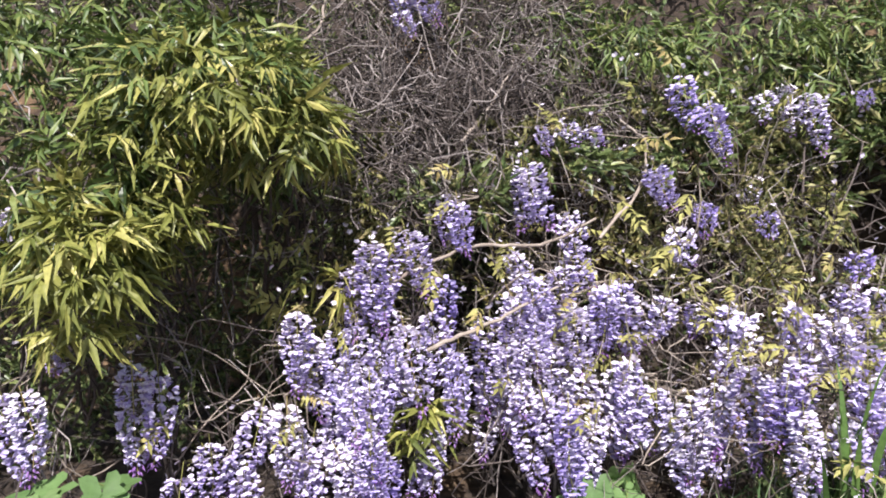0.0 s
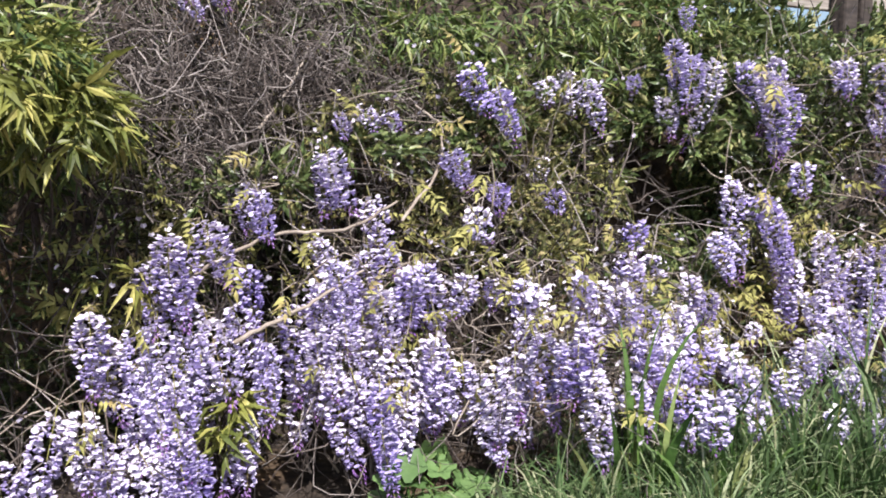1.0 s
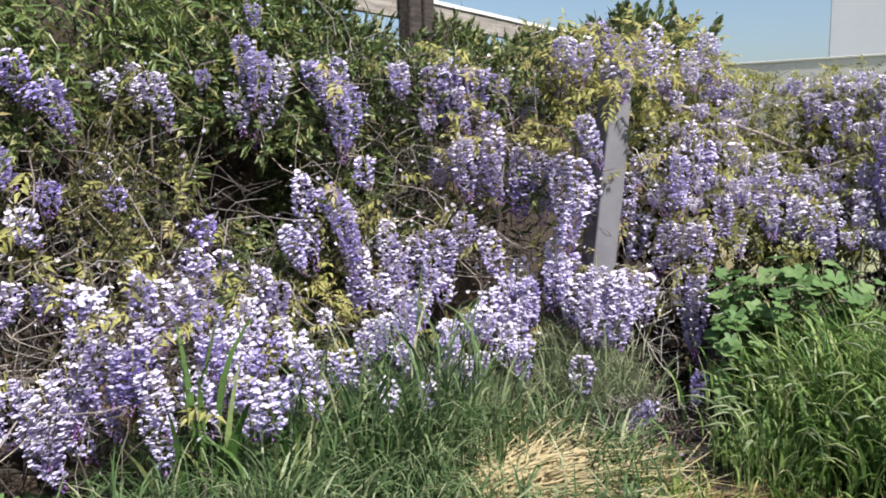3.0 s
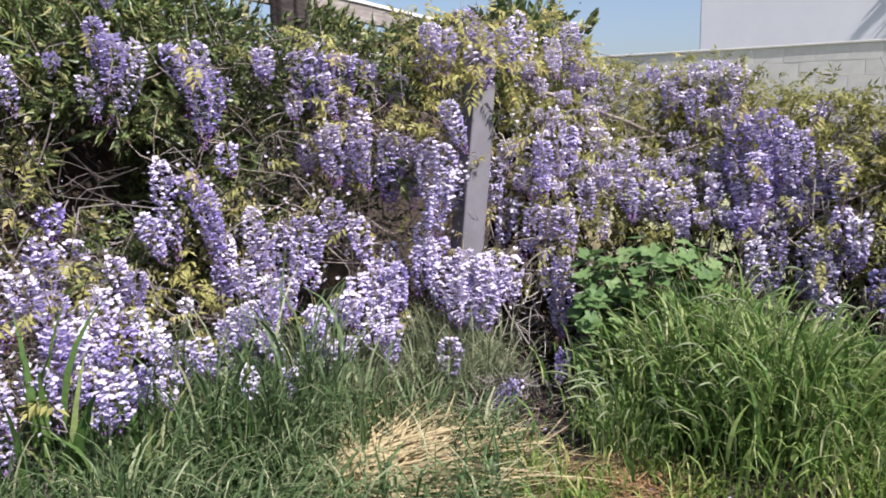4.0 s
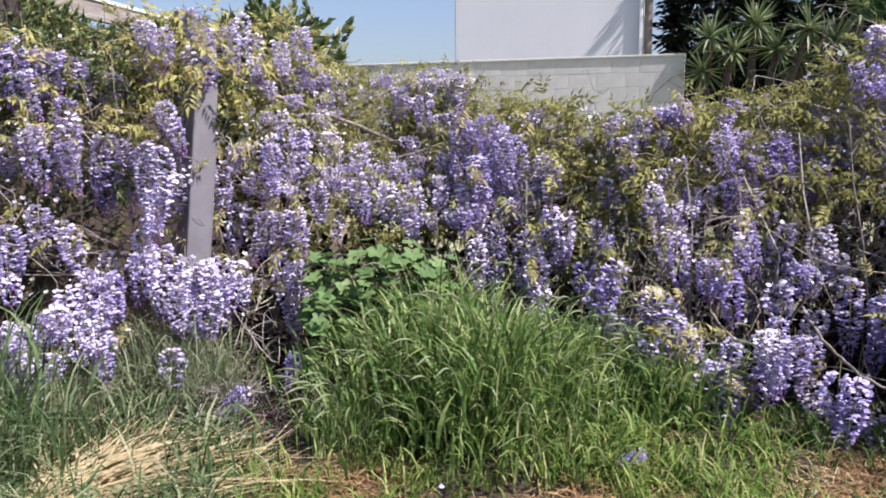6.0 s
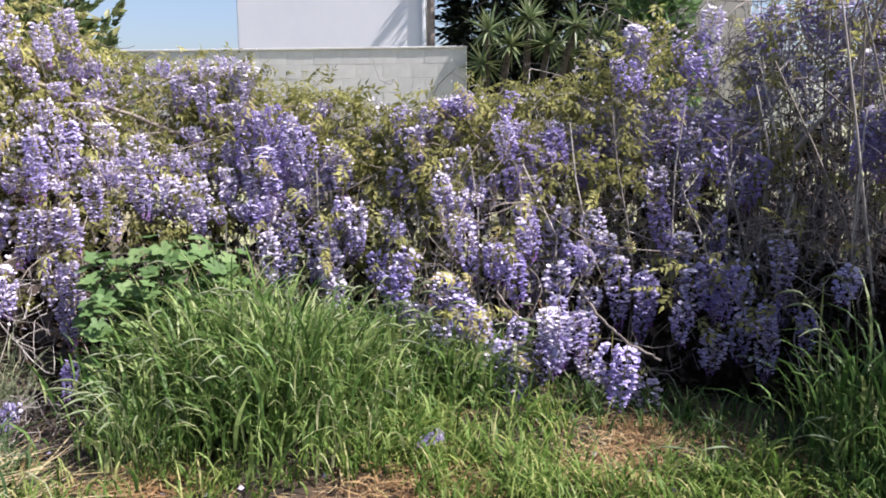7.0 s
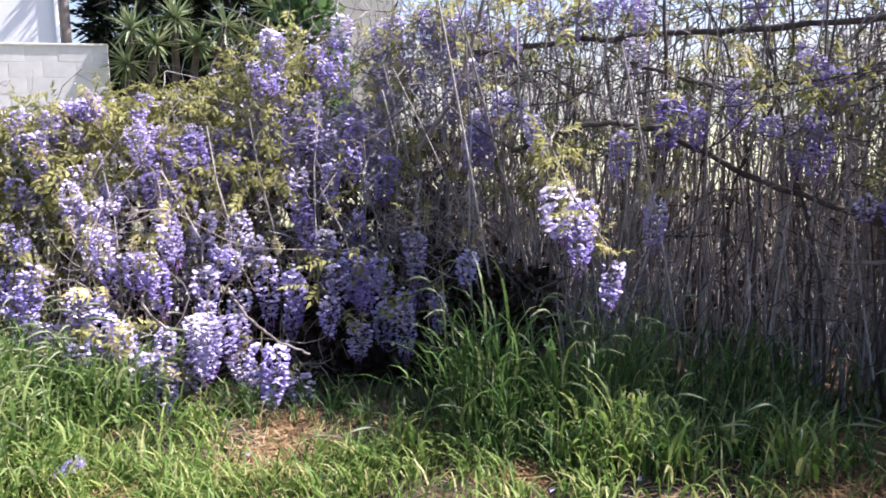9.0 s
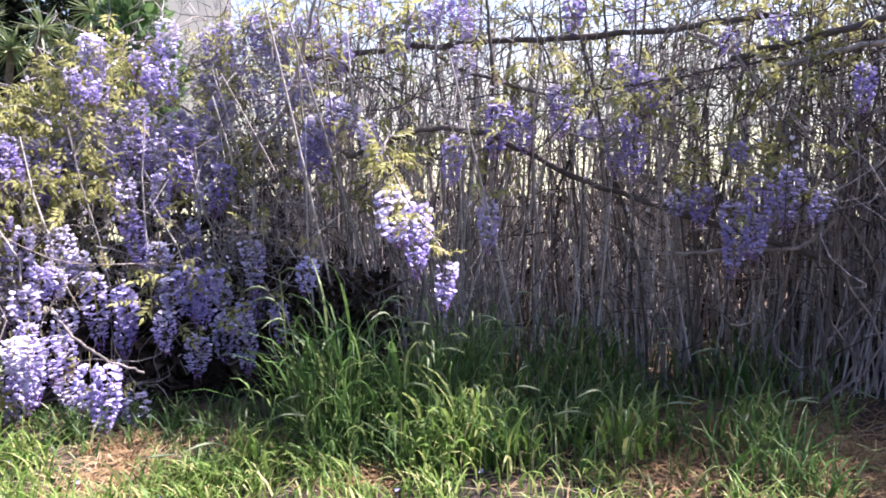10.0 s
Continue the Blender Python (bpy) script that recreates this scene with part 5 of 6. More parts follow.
# ---------------------------------------------------------------- dry canes
def canes():
    stand = thing("cane_stand", "dense stand of dry grey-brown upright canes", "canes")

    def cane(n, b0, b1, h0, h1):
        b = RNG.uniform(b0, b1, n)
        d = 0.22 + 1.8 * RNG.uniform(0, 1, n) ** 1.3 + np.interp(b, (112, 126, 140, 172), (0, 0.3, 0.7, 1.3))
        foot = on_face(b, np.zeros(n), d)
        foot[:, 2] = height(foot[:, 0], foot[:, 1])
        h = RNG.uniform(h0, h1, n)
        lean = RNG.normal(scale=0.14, size=(n, 3)) * np.array((1, 1, 0)) + RNG.choice((0, 1), size=(n, 1), p=(0.8, 0.2)) * RNG.normal(scale=0.15, size=(n, 3)) * np.array((1, 1, 0))
        return foot, h, np.clip(lean, -0.3, 0.3)
    shapes = []
    for i in range(8):
        k = 7
        line = np.stack([np.array((0.02 * math.sin(2.2 * u + i) * u, 0.02 * math.cos(1.7 * u + i) * u, u)) for u in np.linspace(0, 1, k)])
        v, f, m = tubes(line[None], np.full((1, k), 0.0068) * np.linspace(1.1, 0.6, k), 5)
        shapes.append(mesh_of("cane", v, f, CANE, smooth=True))
    foot, h, lean = cane(290, 103, 143, 1.1, 2.3)
    for i in range(290):
        ob = part("cane", shapes[i % 8], None, stand)
        way = Vector((*lean[i][:2], 1))
        ob.matrix_basis = Matrix.Translation(foot[i]) @ way.to_track_quat("Z", "Y").to_matrix().to_4x4() @ Matrix.Diagonal((1, 1, h[i], 1))
    sets = []
    # the 420 past bearing 138 are mostly out of view, added to cast shade
    for n, b0, b1, h0, h1 in ((110, 99, 113, 0.6, 1.1), (130, 100, 118, 0.8, 1.7), (230, 112, 128, 0.7, 1.7), (250, 126, 144, 0.7, 1.8), (40, 102, 116, 1.4, 2.2), (420, 138, 172, 1.3, 2.0), (90, 84, 102, 0.7, 1.4), (120, 62, 84, 0.5, 1.1)):
        foot, h, lean = cane(n, b0, b1, h0, h1)
        lean = lean * RNG.choice((0.6, 0.9, 1.2), size=(n, 1), p=(0.5, 0.3, 0.2))
        top = foot + (np.array((0, 0, 1.0)) + lean) * h[:, None]
        sets.append(runners(foot, top, 6, 0.0, 0.03, 0.0062, 0.0036, 4))
        for k in range(5):
            s = foot + (top - foot) * RNG.uniform(0.25, 0.98, (n, 1))
            sets.append(runners(s, s + RNG.normal(scale=0.13, size=(n, 3)) + np.array((0, 0, 0.16)), 4, 0.0, 0.02, 0.0024, 0.001))
    v, f, m = join(*sets)
    part("cane_mass", mesh_of("cane_mass", v, f, CANE), None, stand)["kind"] = "stuff"


canes()


def canopy():
    """Leafy vine tops over the canes, mostly unseen and added to cast shade."""
    t = thing("shade_canopy", "leafy wisteria canopy over the cane tops, mostly out of view, added for shade", "wisteria")
    sets = []
    for b0, b1, r0, r1, n, low in ((103, 142, 4.3, 5.6, 150, 0.9), (146, 168, 5.2, 6.4, 900, 1.5), (143, 162, 4.9, 5.8, 1500, 0.6), (117, 133, 4.3, 5.3, 40, 1.4), (132, 147, 5.0, 6.0, 80, 0.9)):
        b, r = RNG.uniform(b0, b1, n), RNG.uniform(r0, r1, n)
        a = np.radians(b)
        p = np.column_stack((MIDDLE[0] + np.sin(a) * r, MIDDLE[1] + np.cos(a) * r, low + 0.16 * r + RNG.uniform(0, 0.6, n)))
        sets.append(leaf_heap(PINNATE, p, -outward(b), (0.8, 1.6), 0.1, 0.9))
    foliage("foliage", WIST_LEAF, sets, t)
    b = RNG.uniform(104, 160, 40)
    foot = on_face(b, np.full(40, 0.0), RNG.uniform(0.4, 2.0, 40))
    top = foot + np.column_stack((RNG.normal(scale=0.3, size=(40, 2)), np.full(40, 1.9)))
    stem_parts("stem", DARK_VINE, t, foot, top, 9, 0.0, 0.05, 0.009, 0.005, 5)


canopy()


def hedge_heart():
    """Dead leaves and shaded twigs inside the hedge, coloured near black to deepen the shade."""
    s = thing("hedge_undergrowth", "dead leaves and twigs inside the hedge, near black for its shade", "undergrowth")
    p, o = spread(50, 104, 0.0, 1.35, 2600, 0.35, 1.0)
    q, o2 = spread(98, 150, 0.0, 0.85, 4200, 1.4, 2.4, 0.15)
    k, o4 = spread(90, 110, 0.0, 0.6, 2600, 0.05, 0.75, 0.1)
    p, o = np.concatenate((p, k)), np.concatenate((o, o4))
    # unseen leaves past bearing 139, added to close off the light behind
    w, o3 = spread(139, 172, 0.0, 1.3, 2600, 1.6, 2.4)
    foliage("foliage", DEAD_LEAF_SHADE, [leaf_heap(BROAD, p, o, (0.9, 1.5), 0.4, 0.9), leaf_heap(BROAD, q, o2, (0.7, 1.2), 0.4, 0.9), leaf_heap(BROAD, w, o3, (1.0, 1.7), 0.4, 0.9)], s)


hedge_heart()

# ---------------------------------------------------------------- mallow
def mallow_leaf(seed, radius):
    r = random.Random(seed)
    n = 20
    v = [(0, 0, 0)]
    for i in range(n):
        a = radians(-165 + 330 * i / (n - 1))
        k = radius * (0.83 + 0.17 * math.cos(a * 5.2 + 0.4)) * r.uniform(0.93, 1.07)
        v.append((k * math.sin(a), k * math.cos(a) * 0.95, 0.12 * radius * math.cos(a * 10.4) + 0.14 * radius))
        v.append((0.5 * k * math.sin(a), 0.5 * k * math.cos(a), 0.03 * radius * math.cos(a * 10.4) + 0.10 * radius))
    f = []
    for i in range(n - 1):
        o0, i0, o1, i1 = 1 + 2 * i, 2 + 2 * i, 3 + 2 * i, 4 + 2 * i
        f += [(0, i1, i0), (i0, i1, o1), (i0, o1, o0)]
    return mesh_of("leaf", v, f, MALLOW, smooth=True)


MALLOW_LEAVES = [mallow_leaf(i, 0.062) for i in range(4)]


def mallow(label, foot, places, ways, sizes):
    t = thing("mallow_plant", label, "mallow", group="mallow plants")
    stems = []
    for p, w, s in zip(places, ways, sizes):
        ob = part("leaf", random.choice(MALLOW_LEAVES), None, t)
        m = basis(np.array([w * np.array((1, 1, 0)) + RNG.normal(scale=0.25, size=3) + np.array((0, 0, -0.25))]), np.array([np.array((0, -0.3, 1.0)) + w * 1.1 + RNG.normal(scale=0.25, size=3)]))[0]
        ob.matrix_basis = Matrix.Translation(p) @ Matrix(m.tolist()).to_4x4() @ Matrix.Diagonal((s, s, s, 1))
        stems.append(p)
    stems = np.array(stems)
    base = np.tile(np.array(foot, float), (len(stems), 1)) + RNG.normal(scale=0.08, size=stems.shape) * np.array((1, 1, 0))
    v, f, m = runners(base, stems, 6, -0.08, 0.02, 0.005, 0.0025, 4)
    part("twigwork", mesh_of("twigwork", v, f, GRASS), None, t)["kind"] = "stuff"


p1, o1 = blob(61.5, 0.58, -0.44, 0.40, 0.20, 0.26, 120, -0.6)
p2, o2 = blob(57.6, 0.36, -0.42, 0.15, 0.22, 0.18, 30, -0.8)
foot = on_face(61, 0.0, 0.0)[0]
mallow("leafy green mallow plant with round lobed leaves beside the hedge", foot, np.concatenate((p1, p2)), np.concatenate((o1, o2)), RNG.uniform(0.6, 1.1, len(p1) + len(p2)))
p1, o1 = blob(8.0, 0.12, -0.05, 0.2, 0.15, 0.14, 18, -0.3)
mallow("young bright green mallow plant in front of the wisteria", on_face(8, 0, 0.0)[0], p1, o1, RNG.uniform(0.9, 1.35, len(p1)))
p1, o1 = blob(-25.5, 0.27, -0.15, 0.22, 0.1, 0.12, 9, -0.2)
mallow("mallow plant with broad pale green leaves in front of the bank", on_face(-25.5, 0, -0.15)[0], p1, o1, RNG.uniform(1.2, 1.7, len(p1)))

# ---------------------------------------------------------------- grass
def blades(x, y, tall, wide, bend, way=None, base_z=None, k=5, start=0.0):
    n = len(x)
    z = height(x, y) - 0.01 if base_z is None else base_z
    a = RNG.uniform(0, 2 * np.pi, n) if way is None else way + RNG.normal(scale=0.5, size=n)
    d = np.stack((np.cos(a), np.sin(a), np.zeros(n)), -1)
    s = np.stack((-np.sin(a), np.cos(a), np.zeros(n)), -1)
    u = np.linspace(0, 1, k)[None, :]
    ang = start + (bend[:, None] - start) * u ** 1.4
    step = tall[:, None] / (k - 1)
    run = np.cumsum(np.concatenate((np.zeros((n, 1)), (np.sin((ang[:, 1:] + ang[:, :-1]) / 2) * step)), 1), 1)
    rise = np.cumsum(np.concatenate((np.zeros((n, 1)), (np.cos((ang[:, 1:] + ang[:, :-1]) / 2) * step)), 1), 1)
    side = RNG.normal(scale=0.2, size=(n, 1)) * tall[:, None] * u ** 2
    c = np.stack((x, y, z), -1)[:, None] + d[:, None] * run[..., None] + s[:, None] * side[..., None] + np.array((0, 0, 1.0)) * rise[..., None]
    w = (wide[:, None] * (1 - u ** 2.2) * np.minimum(1, 0.55 + 1.6 * u))[..., None] / 2
    twist = s[:, None] + d[:, None] * (RNG.normal(scale=0.5, size=(n, 1, 1)))
    v = np.stack((c - twist * w, c + twist * w), 2).reshape(-1, 3)
    i = np.arange(n * k * 2).reshape(n, k, 2)
    p, q, pp, qq = i[:, :-1, 0], i[:, :-1, 1], i[:, 1:, 0], i[:, 1:, 1]
    f = np.concatenate((np.stack((p, q, qq), -1).reshape(-1, 3), np.stack((p, qq, pp), -1).reshape(-1, 3)))
    return v, f, np.zeros(len(f), int)


def polar(bearing, r):
    a = np.radians(bearing)
    return MIDDLE[0] + np.sin(a) * r, MIDDLE[1] + np.cos(a) * r


# bare earth with dry litter: x, y, radius
BARE = [(2.92, 1.23, 0.18), (3.48, -0.42, 0.17), (3.78, -0.5, 0.14), (4.0, -0.54, 0.1), (3.67, -1.05, 0.15), (3.24, -1.38, 0.12), (3.2, -2.9, 0.32), (2.9, -3.2, 0.38), (2.55, -3.1, 0.3), (2.79, -2.37, 0.22), (3.42, -2.14, 0.13), (3.3, 0.13, 0.13), (3.19, 0.36, 0.12)]


def grass(label, material, areas, name="grass"):
    """areas: bearings, distances, number, heights, width, bend."""
    sets = []
    for b0, b1, r0, r1, n, h0, h1, w, bend in areas:
        b, r = RNG.uniform(b0, b1, n), np.sqrt(RNG.uniform(r0 * r0, r1 * r1, n))
        tuft = RNG.integers(0, max(1, n // 14), n)
        tb, tr = RNG.uniform(b0, b1, n), np.sqrt(RNG.uniform(r0 * r0, r1 * r1, n))
        mixed = RNG.uniform(size=n) < 0.65
        x, y = polar(np.where(mixed, tb[tuft], b), np.where(mixed, tr[tuft], r))
        x, y = x + RNG.normal(scale=0.03, size=n), y + RNG.normal(scale=0.03, size=n)
        bare = np.array([noise.noise((a * 1.5, c * 1.5, 2.0)) for a, c in zip(x, y)]) + RNG.normal(scale=0.08, size=n)
        keep = bare < 0.26 if h1 < 0.3 else bare < 0.45
        keep &= np.hypot(x - 2.38, (y - 2.0) * 1.2) > RNG.uniform(0.22, 0.42, n)
        for px, py, pr in BARE:
            keep &= np.hypot(x - px, y - py) > pr * RNG.uniform(0.25, 1.2, n)
        x, y, n = x[keep], y[keep], int(keep.sum())
        sets.append(blades(x, y, RNG.uniform(h0, h1, n), RNG.uniform(0.6, 1.2, n) * w, RNG.uniform(0.55, 1.0, n) * bend))
    v, f, m = join(*sets)
    return tagged(part(name, mesh_of(name, v, f, material)), label, "grass", kind="stuff")


def mound(label, material, spots, name="grass_clump", ears=0):
    """Tall clumps: x, y, radius, number, height, width, bend."""
    t = thing(name, label, "grass")
    sets, ear_at = [], []
    for x0, y0, rad, n, h, w, bend in spots:
        q = RNG.normal(size=(n, 2)) * rad * 0.6
        k = np.exp(-(q ** 2).sum(1) / (2 * rad * rad))
        a = np.arctan2(q[:, 1], q[:, 0])
        hh = h * (0.55 + 0.45 * k) * RNG.uniform(0.6, 1.1, n)
        x, y = x0 + q[:, 0], y0 + q[:, 1]
        up = RNG.uniform(0, 0.6, n) * hh * (w > 0.005)
        long = np.where(up > 0.02, hh * RNG.uniform(0.4, 0.75, n), hh)
        sets.append(blades(x + RNG.normal(scale=0.05, size=n) * (up > 0.02), y + RNG.normal(scale=0.05, size=n) * (up > 0.02), long, RNG.uniform(0.6, 1.25, n) * w,
                           RNG.uniform(0.3, 1.0, n) * bend, a + RNG.normal(scale=1.0, size=n), height(x, y) + up, k=6))
        few = slice(0, n // 5)
        sets.append(blades(x[few], y[few], hh[few] * 0.95, np.full(n // 5, 0.004), RNG.uniform(0.1, 0.9, n // 5), k=6))
        v, f, m = join(*sets)
        part("tuft", mesh_of("tuft", v, f, material), None, t)["kind"] = "stuff"
        sets = []
        if ears:
            e = RNG.integers(0, n, ears)
            ear_at.append(np.column_stack((x0 + q[e, 0], y0 + q[e, 1], hh[e] * 1.05, a[e])))
    if ears:
        e = np.concatenate(ear_at)
        n = len(e)
        z = height(e[:, 0], e[:, 1])
        foot = np.column_stack((e[:, :2], z))
        d = np.column_stack((np.cos(e[:, 3]), np.sin(e[:, 3]), np.zeros(n)))
        u = np.linspace(0, 1, 20)
        line = foot[:, None] + d[:, None] * (0.20 * u ** 2.5)[None, :, None] + np.array((0, 0, 1.0)) * (e[:, 2:3] * np.sin(u * 1.85)[None])[..., None]
        rad = np.interp(u, (0, 0.72, 0.78, 0.88, 1.0), (0.0016, 0.0014, 0.0045, 0.0055, 0.001))
        for k in range(n):
            v, f, m = tubes(line[k:k + 1], rad[None], 4)
            part("seed_head", mesh_of("seed_head", v, f, GRASS_PALE), None, t)


grass("grey-green grass with long thin arching blades", GRASS_FINE, [(18, 46, 3.0, 3.75, 1000, 0.35, 0.75, 0.010, 3.1), (10, 36, 2.15, 3.2, 2600, 0.22, 0.6, 0.012, 3.5), (30, 52, 2.7, 3.6, 1800, 0.16, 0.45, 0.011, 3.3)])
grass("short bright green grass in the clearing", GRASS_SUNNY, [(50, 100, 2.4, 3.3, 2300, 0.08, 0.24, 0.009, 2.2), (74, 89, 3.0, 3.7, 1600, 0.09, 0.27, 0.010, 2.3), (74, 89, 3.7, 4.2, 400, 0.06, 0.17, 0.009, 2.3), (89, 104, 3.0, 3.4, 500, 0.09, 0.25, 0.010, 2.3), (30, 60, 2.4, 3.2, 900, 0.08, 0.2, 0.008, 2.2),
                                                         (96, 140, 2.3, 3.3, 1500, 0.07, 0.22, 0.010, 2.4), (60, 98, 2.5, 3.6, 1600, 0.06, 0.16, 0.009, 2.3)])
# the darker GRASS here puts the shade of hedge and canes into the blades
grass("grass at the foot of the canes and hedge, dark green for the shade", GRASS, [(104, 140, 3.2, 4.1, 2200, 0.15, 0.4, 0.009, 2.2), (88, 105, 3.3, 4.1, 1100, 0.08, 0.24, 0.009, 2.3)])
mound("lush tall green grass clump with arching blades", GRASS_BRIGHT, [(3.8, 1.36, 0.40, 1800, 0.68, 0.014, 2.9), (3.6, 0.95, 0.36, 1500, 0.66, 0.014, 3.0), (4.0, 0.75, 0.32, 1150, 0.54, 0.012, 3.2), (4.1, 0.35, 0.26, 800, 0.44, 0.012, 3.1), (3.25, 1.45, 0.2, 420, 0.36, 0.010, 2.8)], ears=34)
mound("tall grass clump at the edge of the cane shade, darker green for it", GRASS, [(3.65, -1.35, 0.24, 270, 0.74, 0.013, 2.6), (3.55, -1.75, 0.22, 190, 0.6, 0.013, 2.7)], ears=14)
mound("low pale green drooping grass tufts in the sun", GRASS_SUNNY, [(3.2, -1.78, 0.2, 250, 0.38, 0.016, 3.2), (2.95, -2.35, 0.14, 130, 0.3, 0.015, 2.9), (2.8, -2.85, 0.12, 80, 0.26, 0.014, 2.9), (3.45, -0.95, 0.12, 90, 0.26, 0.013, 2.8)], ears=6)
mound("grass clump under the canes, dark green for the shade there", GRASS, [(3.75, -2.05, 0.28, 300, 0.62, 0.012, 2.3), (3.7, -2.6, 0.3, 280, 0.5, 0.012, 2.3), (3.3, -3.3, 0.3, 220, 0.4, 0.012, 2.3)], ears=6)
mound("soft feathery grey-green grass tuft", GRASS_PALE, [(3.2, 2.44, 0.24, 760, 0.6, 0.0065, 3.1), (2.7, 2.65, 0.28, 420, 0.52, 0.007, 3.1), (3.25, 2.3, 0.2, 260, 0.42, 0.006, 3.0), (2.35, 2.6, 0.25, 300, 0.48, 0.008, 3.0)], "feathery_grass_clump")
mound("soft arching green grass tuft below the wisteria", GRASS_FINE, [(1.35, 2.15, 0.22, 480, 0.56, 0.010, 3.1), (2.0, 2.3, 0.3, 600, 0.52, 0.011, 3.2), (2.25, 2.42, 0.3, 260, 0.82, 0.011, 2.6), (1.8, 2.38, 0.26, 170, 0.74, 0.011, 2.6), (1.02, 2.35, 0.18, 280, 0.5, 0.011, 2.8)])

mound("clump of broad dark green sword-shaped leaves among the wisteria", GRASS, [(1.3, 2.5, 0.12, 34, 0.72, 0.034, 0.8), (1.52, 2.42, 0.14, 40, 0.62, 0.022, 1.4), (1.78, 2.4, 0.14, 36, 0.55, 0.018, 1.7)], "sword_leaf_clump")


def straw():
    def lying(b0, b1, r0, r1, n, length, lift, way=None, patchy=False, wide=0.006):
        b, r = RNG.uniform(b0, b1, n), RNG.uniform(r0, r1, n)
        x, y = polar(b, r)
        if patchy:
            bare = np.array([noise.noise((a * 1.5, c * 1.5, 2.0)) for a, c in zip(x, y)]) + RNG.normal(scale=0.12, size=n)
            x, y = x[bare > 0.12], y[bare > 0.12]
            n = len(x)
        a = None if way is None else np.full(n, way)
        return blades(x, y, RNG.uniform(0.5, 1.2, n) * length, RNG.uniform(0.5, 1.1, n) * wide, RNG.uniform(1.35, 1.85, n), a, height(x, y) + RNG.uniform(0.005, lift, n), 4, 1.38)
    heap_ = thing("straw_heap", "flattened heap of pale golden dry straw", "straw", (2.36, 1.98, 0.02))
    kinds = []
    for i in range(8):
        v, f, m = blades(np.zeros(1), np.zeros(1), np.array([0.34 + 0.05 * i]), np.array([0.007 + 0.001 * i]), np.array([1.45 + 0.04 * i]), np.zeros(1), np.zeros(1), 5, 1.42)
        kinds.append(mesh_of("straw", v, f, STRAW))
    for i in range(290):
        x, y = RNG.normal(scale=0.22) - 0.2, RNG.normal(scale=0.15) - 0.02
        ob = part("straw", kinds[i % 8], None, heap_)
        ob.matrix_basis = pose(x, y, height(2.36 + x, 1.98 + y) + 0.03 + 0.06 * math.exp(-(x * x + y * y) / 0.08) * RNG.uniform(), RNG.normal(scale=4), 0, RNG.choice((-6, 20, 175, 110), p=(0.62, 0.2, 0.12, 0.06)) + RNG.normal(scale=22))
    n = 650
    q = RNG.normal(size=(n, 2)) * np.array((0.28, 0.19))
    x, y = 2.2 + q[:, 0], 1.97 + q[:, 1]
    lift = 0.05 * np.exp(-(q ** 2).sum(1) / 0.05) * RNG.uniform(0, 1, n) + 0.01
    v, f, m = blades(x, y, RNG.uniform(0.3, 0.72, n), RNG.uniform(0.4, 1.3, n) * 0.012, RNG.uniform(1.4, 1.75, n), np.full(n, -0.1) + RNG.choice((0, 0.5, 3.1, 1.9), size=n, p=(0.62, 0.2, 0.12, 0.06)), height(x, y) + lift, 5, 1.45)
    v[:, :2] -= (2.36, 1.98)
    v[:, 2] -= 0.02
    part("straw_mass", mesh_of("straw_mass", v, f, STRAW), None, heap_)["kind"] = "stuff"
    v, f, m = join(lying(45, 152, 2.3, 4.0, 4200, 0.13, 0.03, None, True), lying(88, 97, 3.1, 3.9, 400, 0.12, 0.03))
    tagged(part("straw_litter", mesh_of("straw_litter", v, f, STRAW)), "thin scatter of dry straw on bare earth", "straw", kind="stuff")
    sets = []
    for px, py, pr in BARE:
        n = int(5200 * pr * pr * 4)
        x, y = px + RNG.normal(scale=pr * 0.75, size=n), py + RNG.normal(scale=pr * 0.75, size=n)
        sets.append(blades(x, y, RNG.uniform(0.03, 0.11, n), RNG.uniform(0.003, 0.009, n), RNG.uniform(1.2, 1.9, n), None, height(x, y) + RNG.uniform(0.005, 0.035, n), 4, 1.3))
    v, f, m = join(lying(45, 152, 2.3, 4.0, 3600, 0.06, 0.02, None, True), *sets)
    tagged(part("dead_leaf_litter", mesh_of("dead_leaf_litter", v, f, LITTER)), "red-brown broken dead leaves on bare earth", "litter", kind="stuff")


straw()


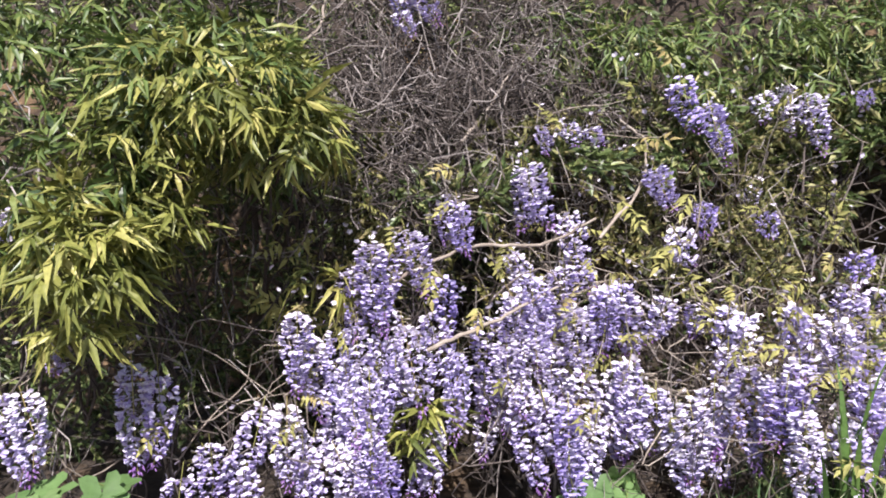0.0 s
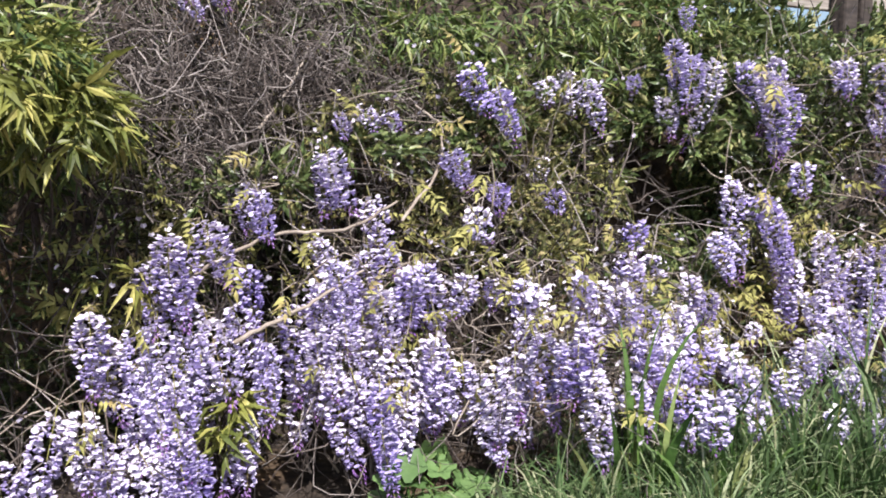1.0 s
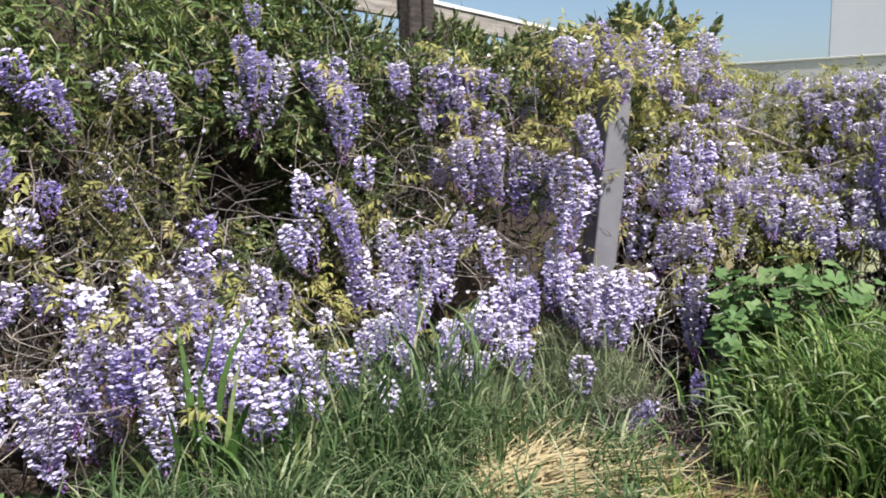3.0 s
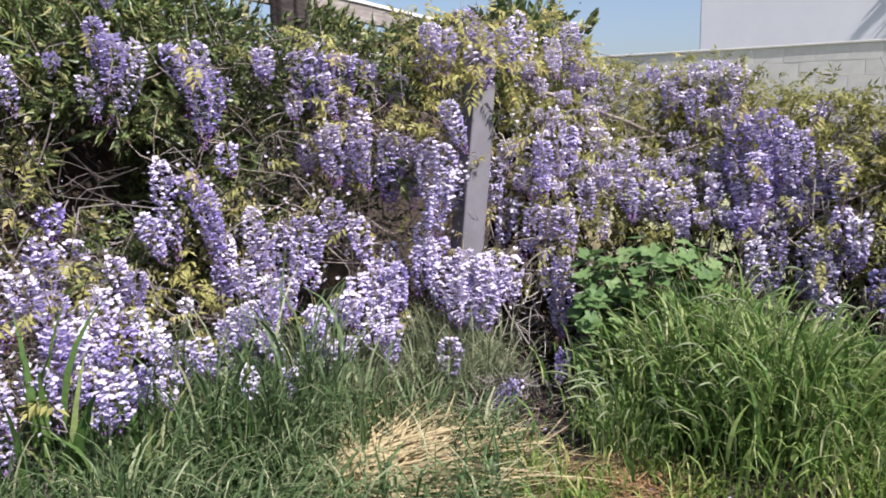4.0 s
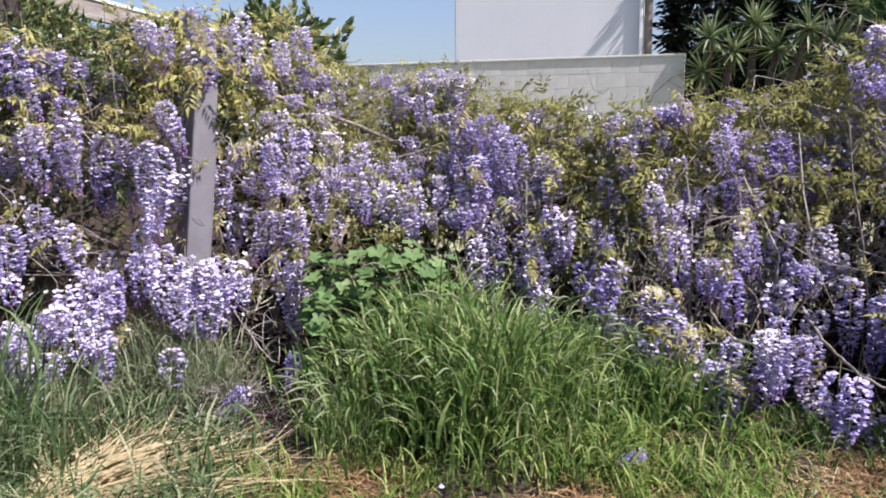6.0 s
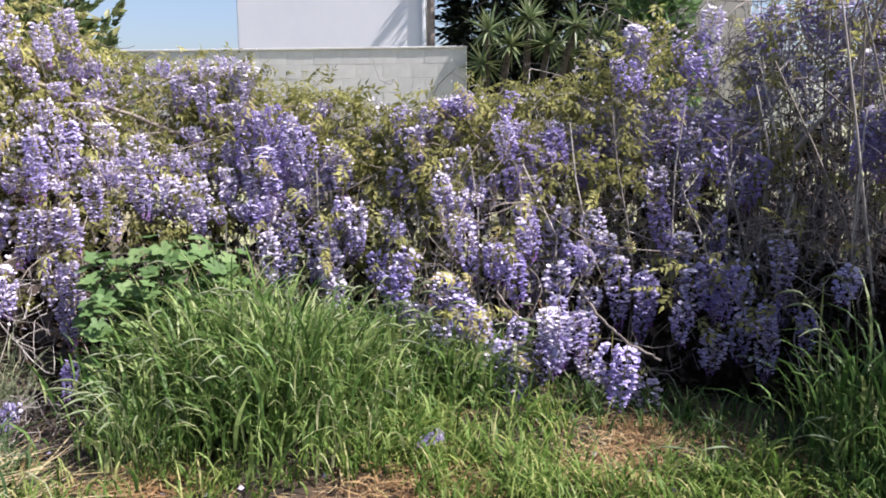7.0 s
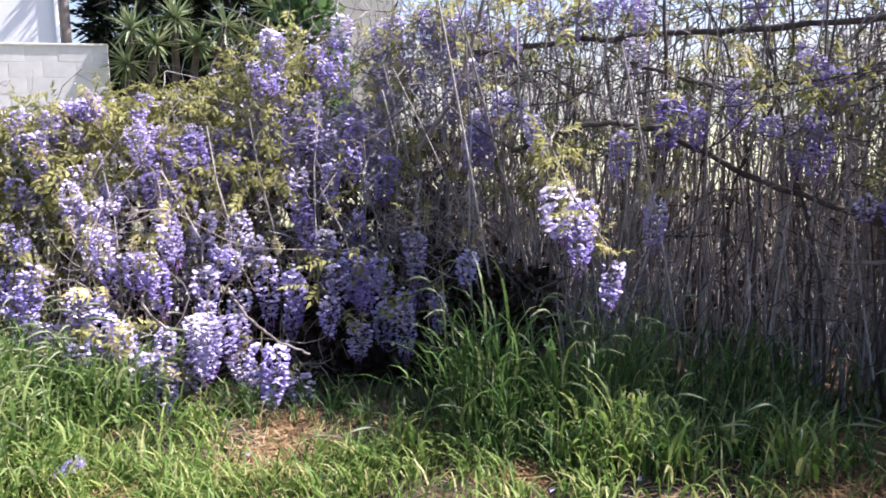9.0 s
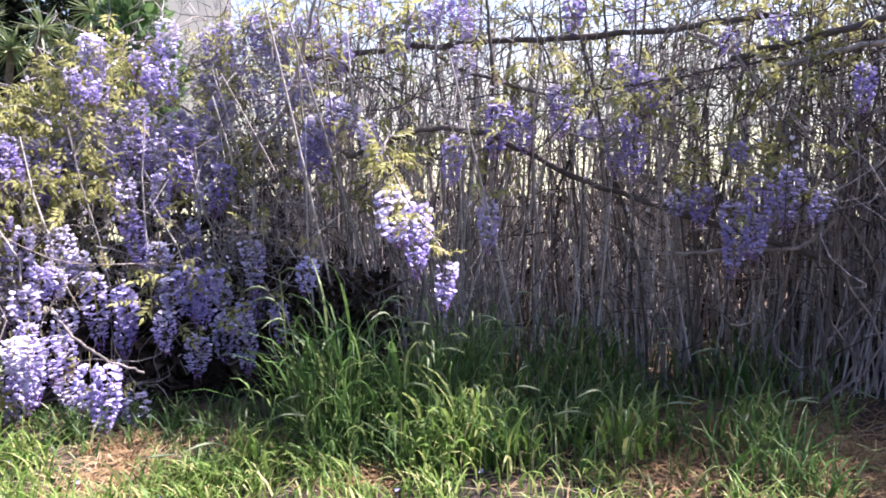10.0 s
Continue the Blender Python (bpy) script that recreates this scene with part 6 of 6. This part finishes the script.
def fallen_flowers():
    n = 110
    b, r = RNG.uniform(5, 130, n), RNG.uniform(2.5, 4.0, n)
    x, y = polar(b, r)
    w = 0.012
    tv = np.array([(-w, 0, 0), (0, -w, 0.004), (w, 0, 0), (0, w, 0.006)])
    tf = np.array([(0, 1, 2), (0, 2, 3)])
    p = np.column_stack((x, y, height(x, y) + 0.03))
    v, f, m = heap([(tv, tf, np.zeros(2, int))], np.zeros(n, int), p, basis(RNG.normal(size=(n, 3)), np.array((0, 0, 1.0)) + RNG.normal(scale=0.4, size=(n, 3))), RNG.uniform(0.7, 1.3, n))
    tagged(part("fallen_petals", mesh_of("fallen_petals", v, f, PETAL)), "fallen lilac wisteria petals on grass", "petals", kind="stuff")


fallen_flowers()


def dead_debris():
    """A dark tangle of dead stems beside the straw, with a few fallen flower clusters."""
    n = 220
    q = RNG.normal(size=(n, 2)) * np.array((0.13, 0.17))
    p = np.column_stack((3.2 + q[:, 0], 2.12 + q[:, 1], RNG.uniform(0.01, 0.2, n) * np.exp(-(q ** 2).sum(1) / 0.06)))
    p[:, 2] += height(p[:, 0], p[:, 1])
    v, f, m = runners(p, p + RNG.normal(scale=0.12, size=(n, 3)) * np.array((1, 1, 0.45)) + np.array((0, 0, 0.03)), 6, 0.0, 0.03, 0.0035, 0.0015)
    tagged(part("dead_stems", mesh_of("dead_stems", v, f, TWIG)), "dark heap of broken dead stems beside the straw", "stems", kind="stuff")
    for x, y, z, turn, lie in ((3.19, 1.99, 0.2, 0.4, 1.0), (3.22, 2.03, 0.16, 1.4, 1.2), (3.51, 1.97, 0.3, 2.0, 0.5), (3.5, 0.27, 0.1, 0.9, 1.5)):
        me, tip, l = (PALE_RACEMES if y < 1 else DEEP_RACEMES)[2]
        ob = tagged(part("fallen_raceme", me), "wilting violet wisteria cluster fallen on grass", "flower", "fallen flower clusters")
        ob.matrix_world = Matrix.Translation((x, y, z)) @ Euler((lie, 0, turn)).to_matrix().to_4x4() @ Matrix.Diagonal((0.55, 0.55, 0.7, 1) if y < 1 else (0.75, 0.75, 0.85, 1))
        part("bud_tip", tip, None, ob)


dead_debris()
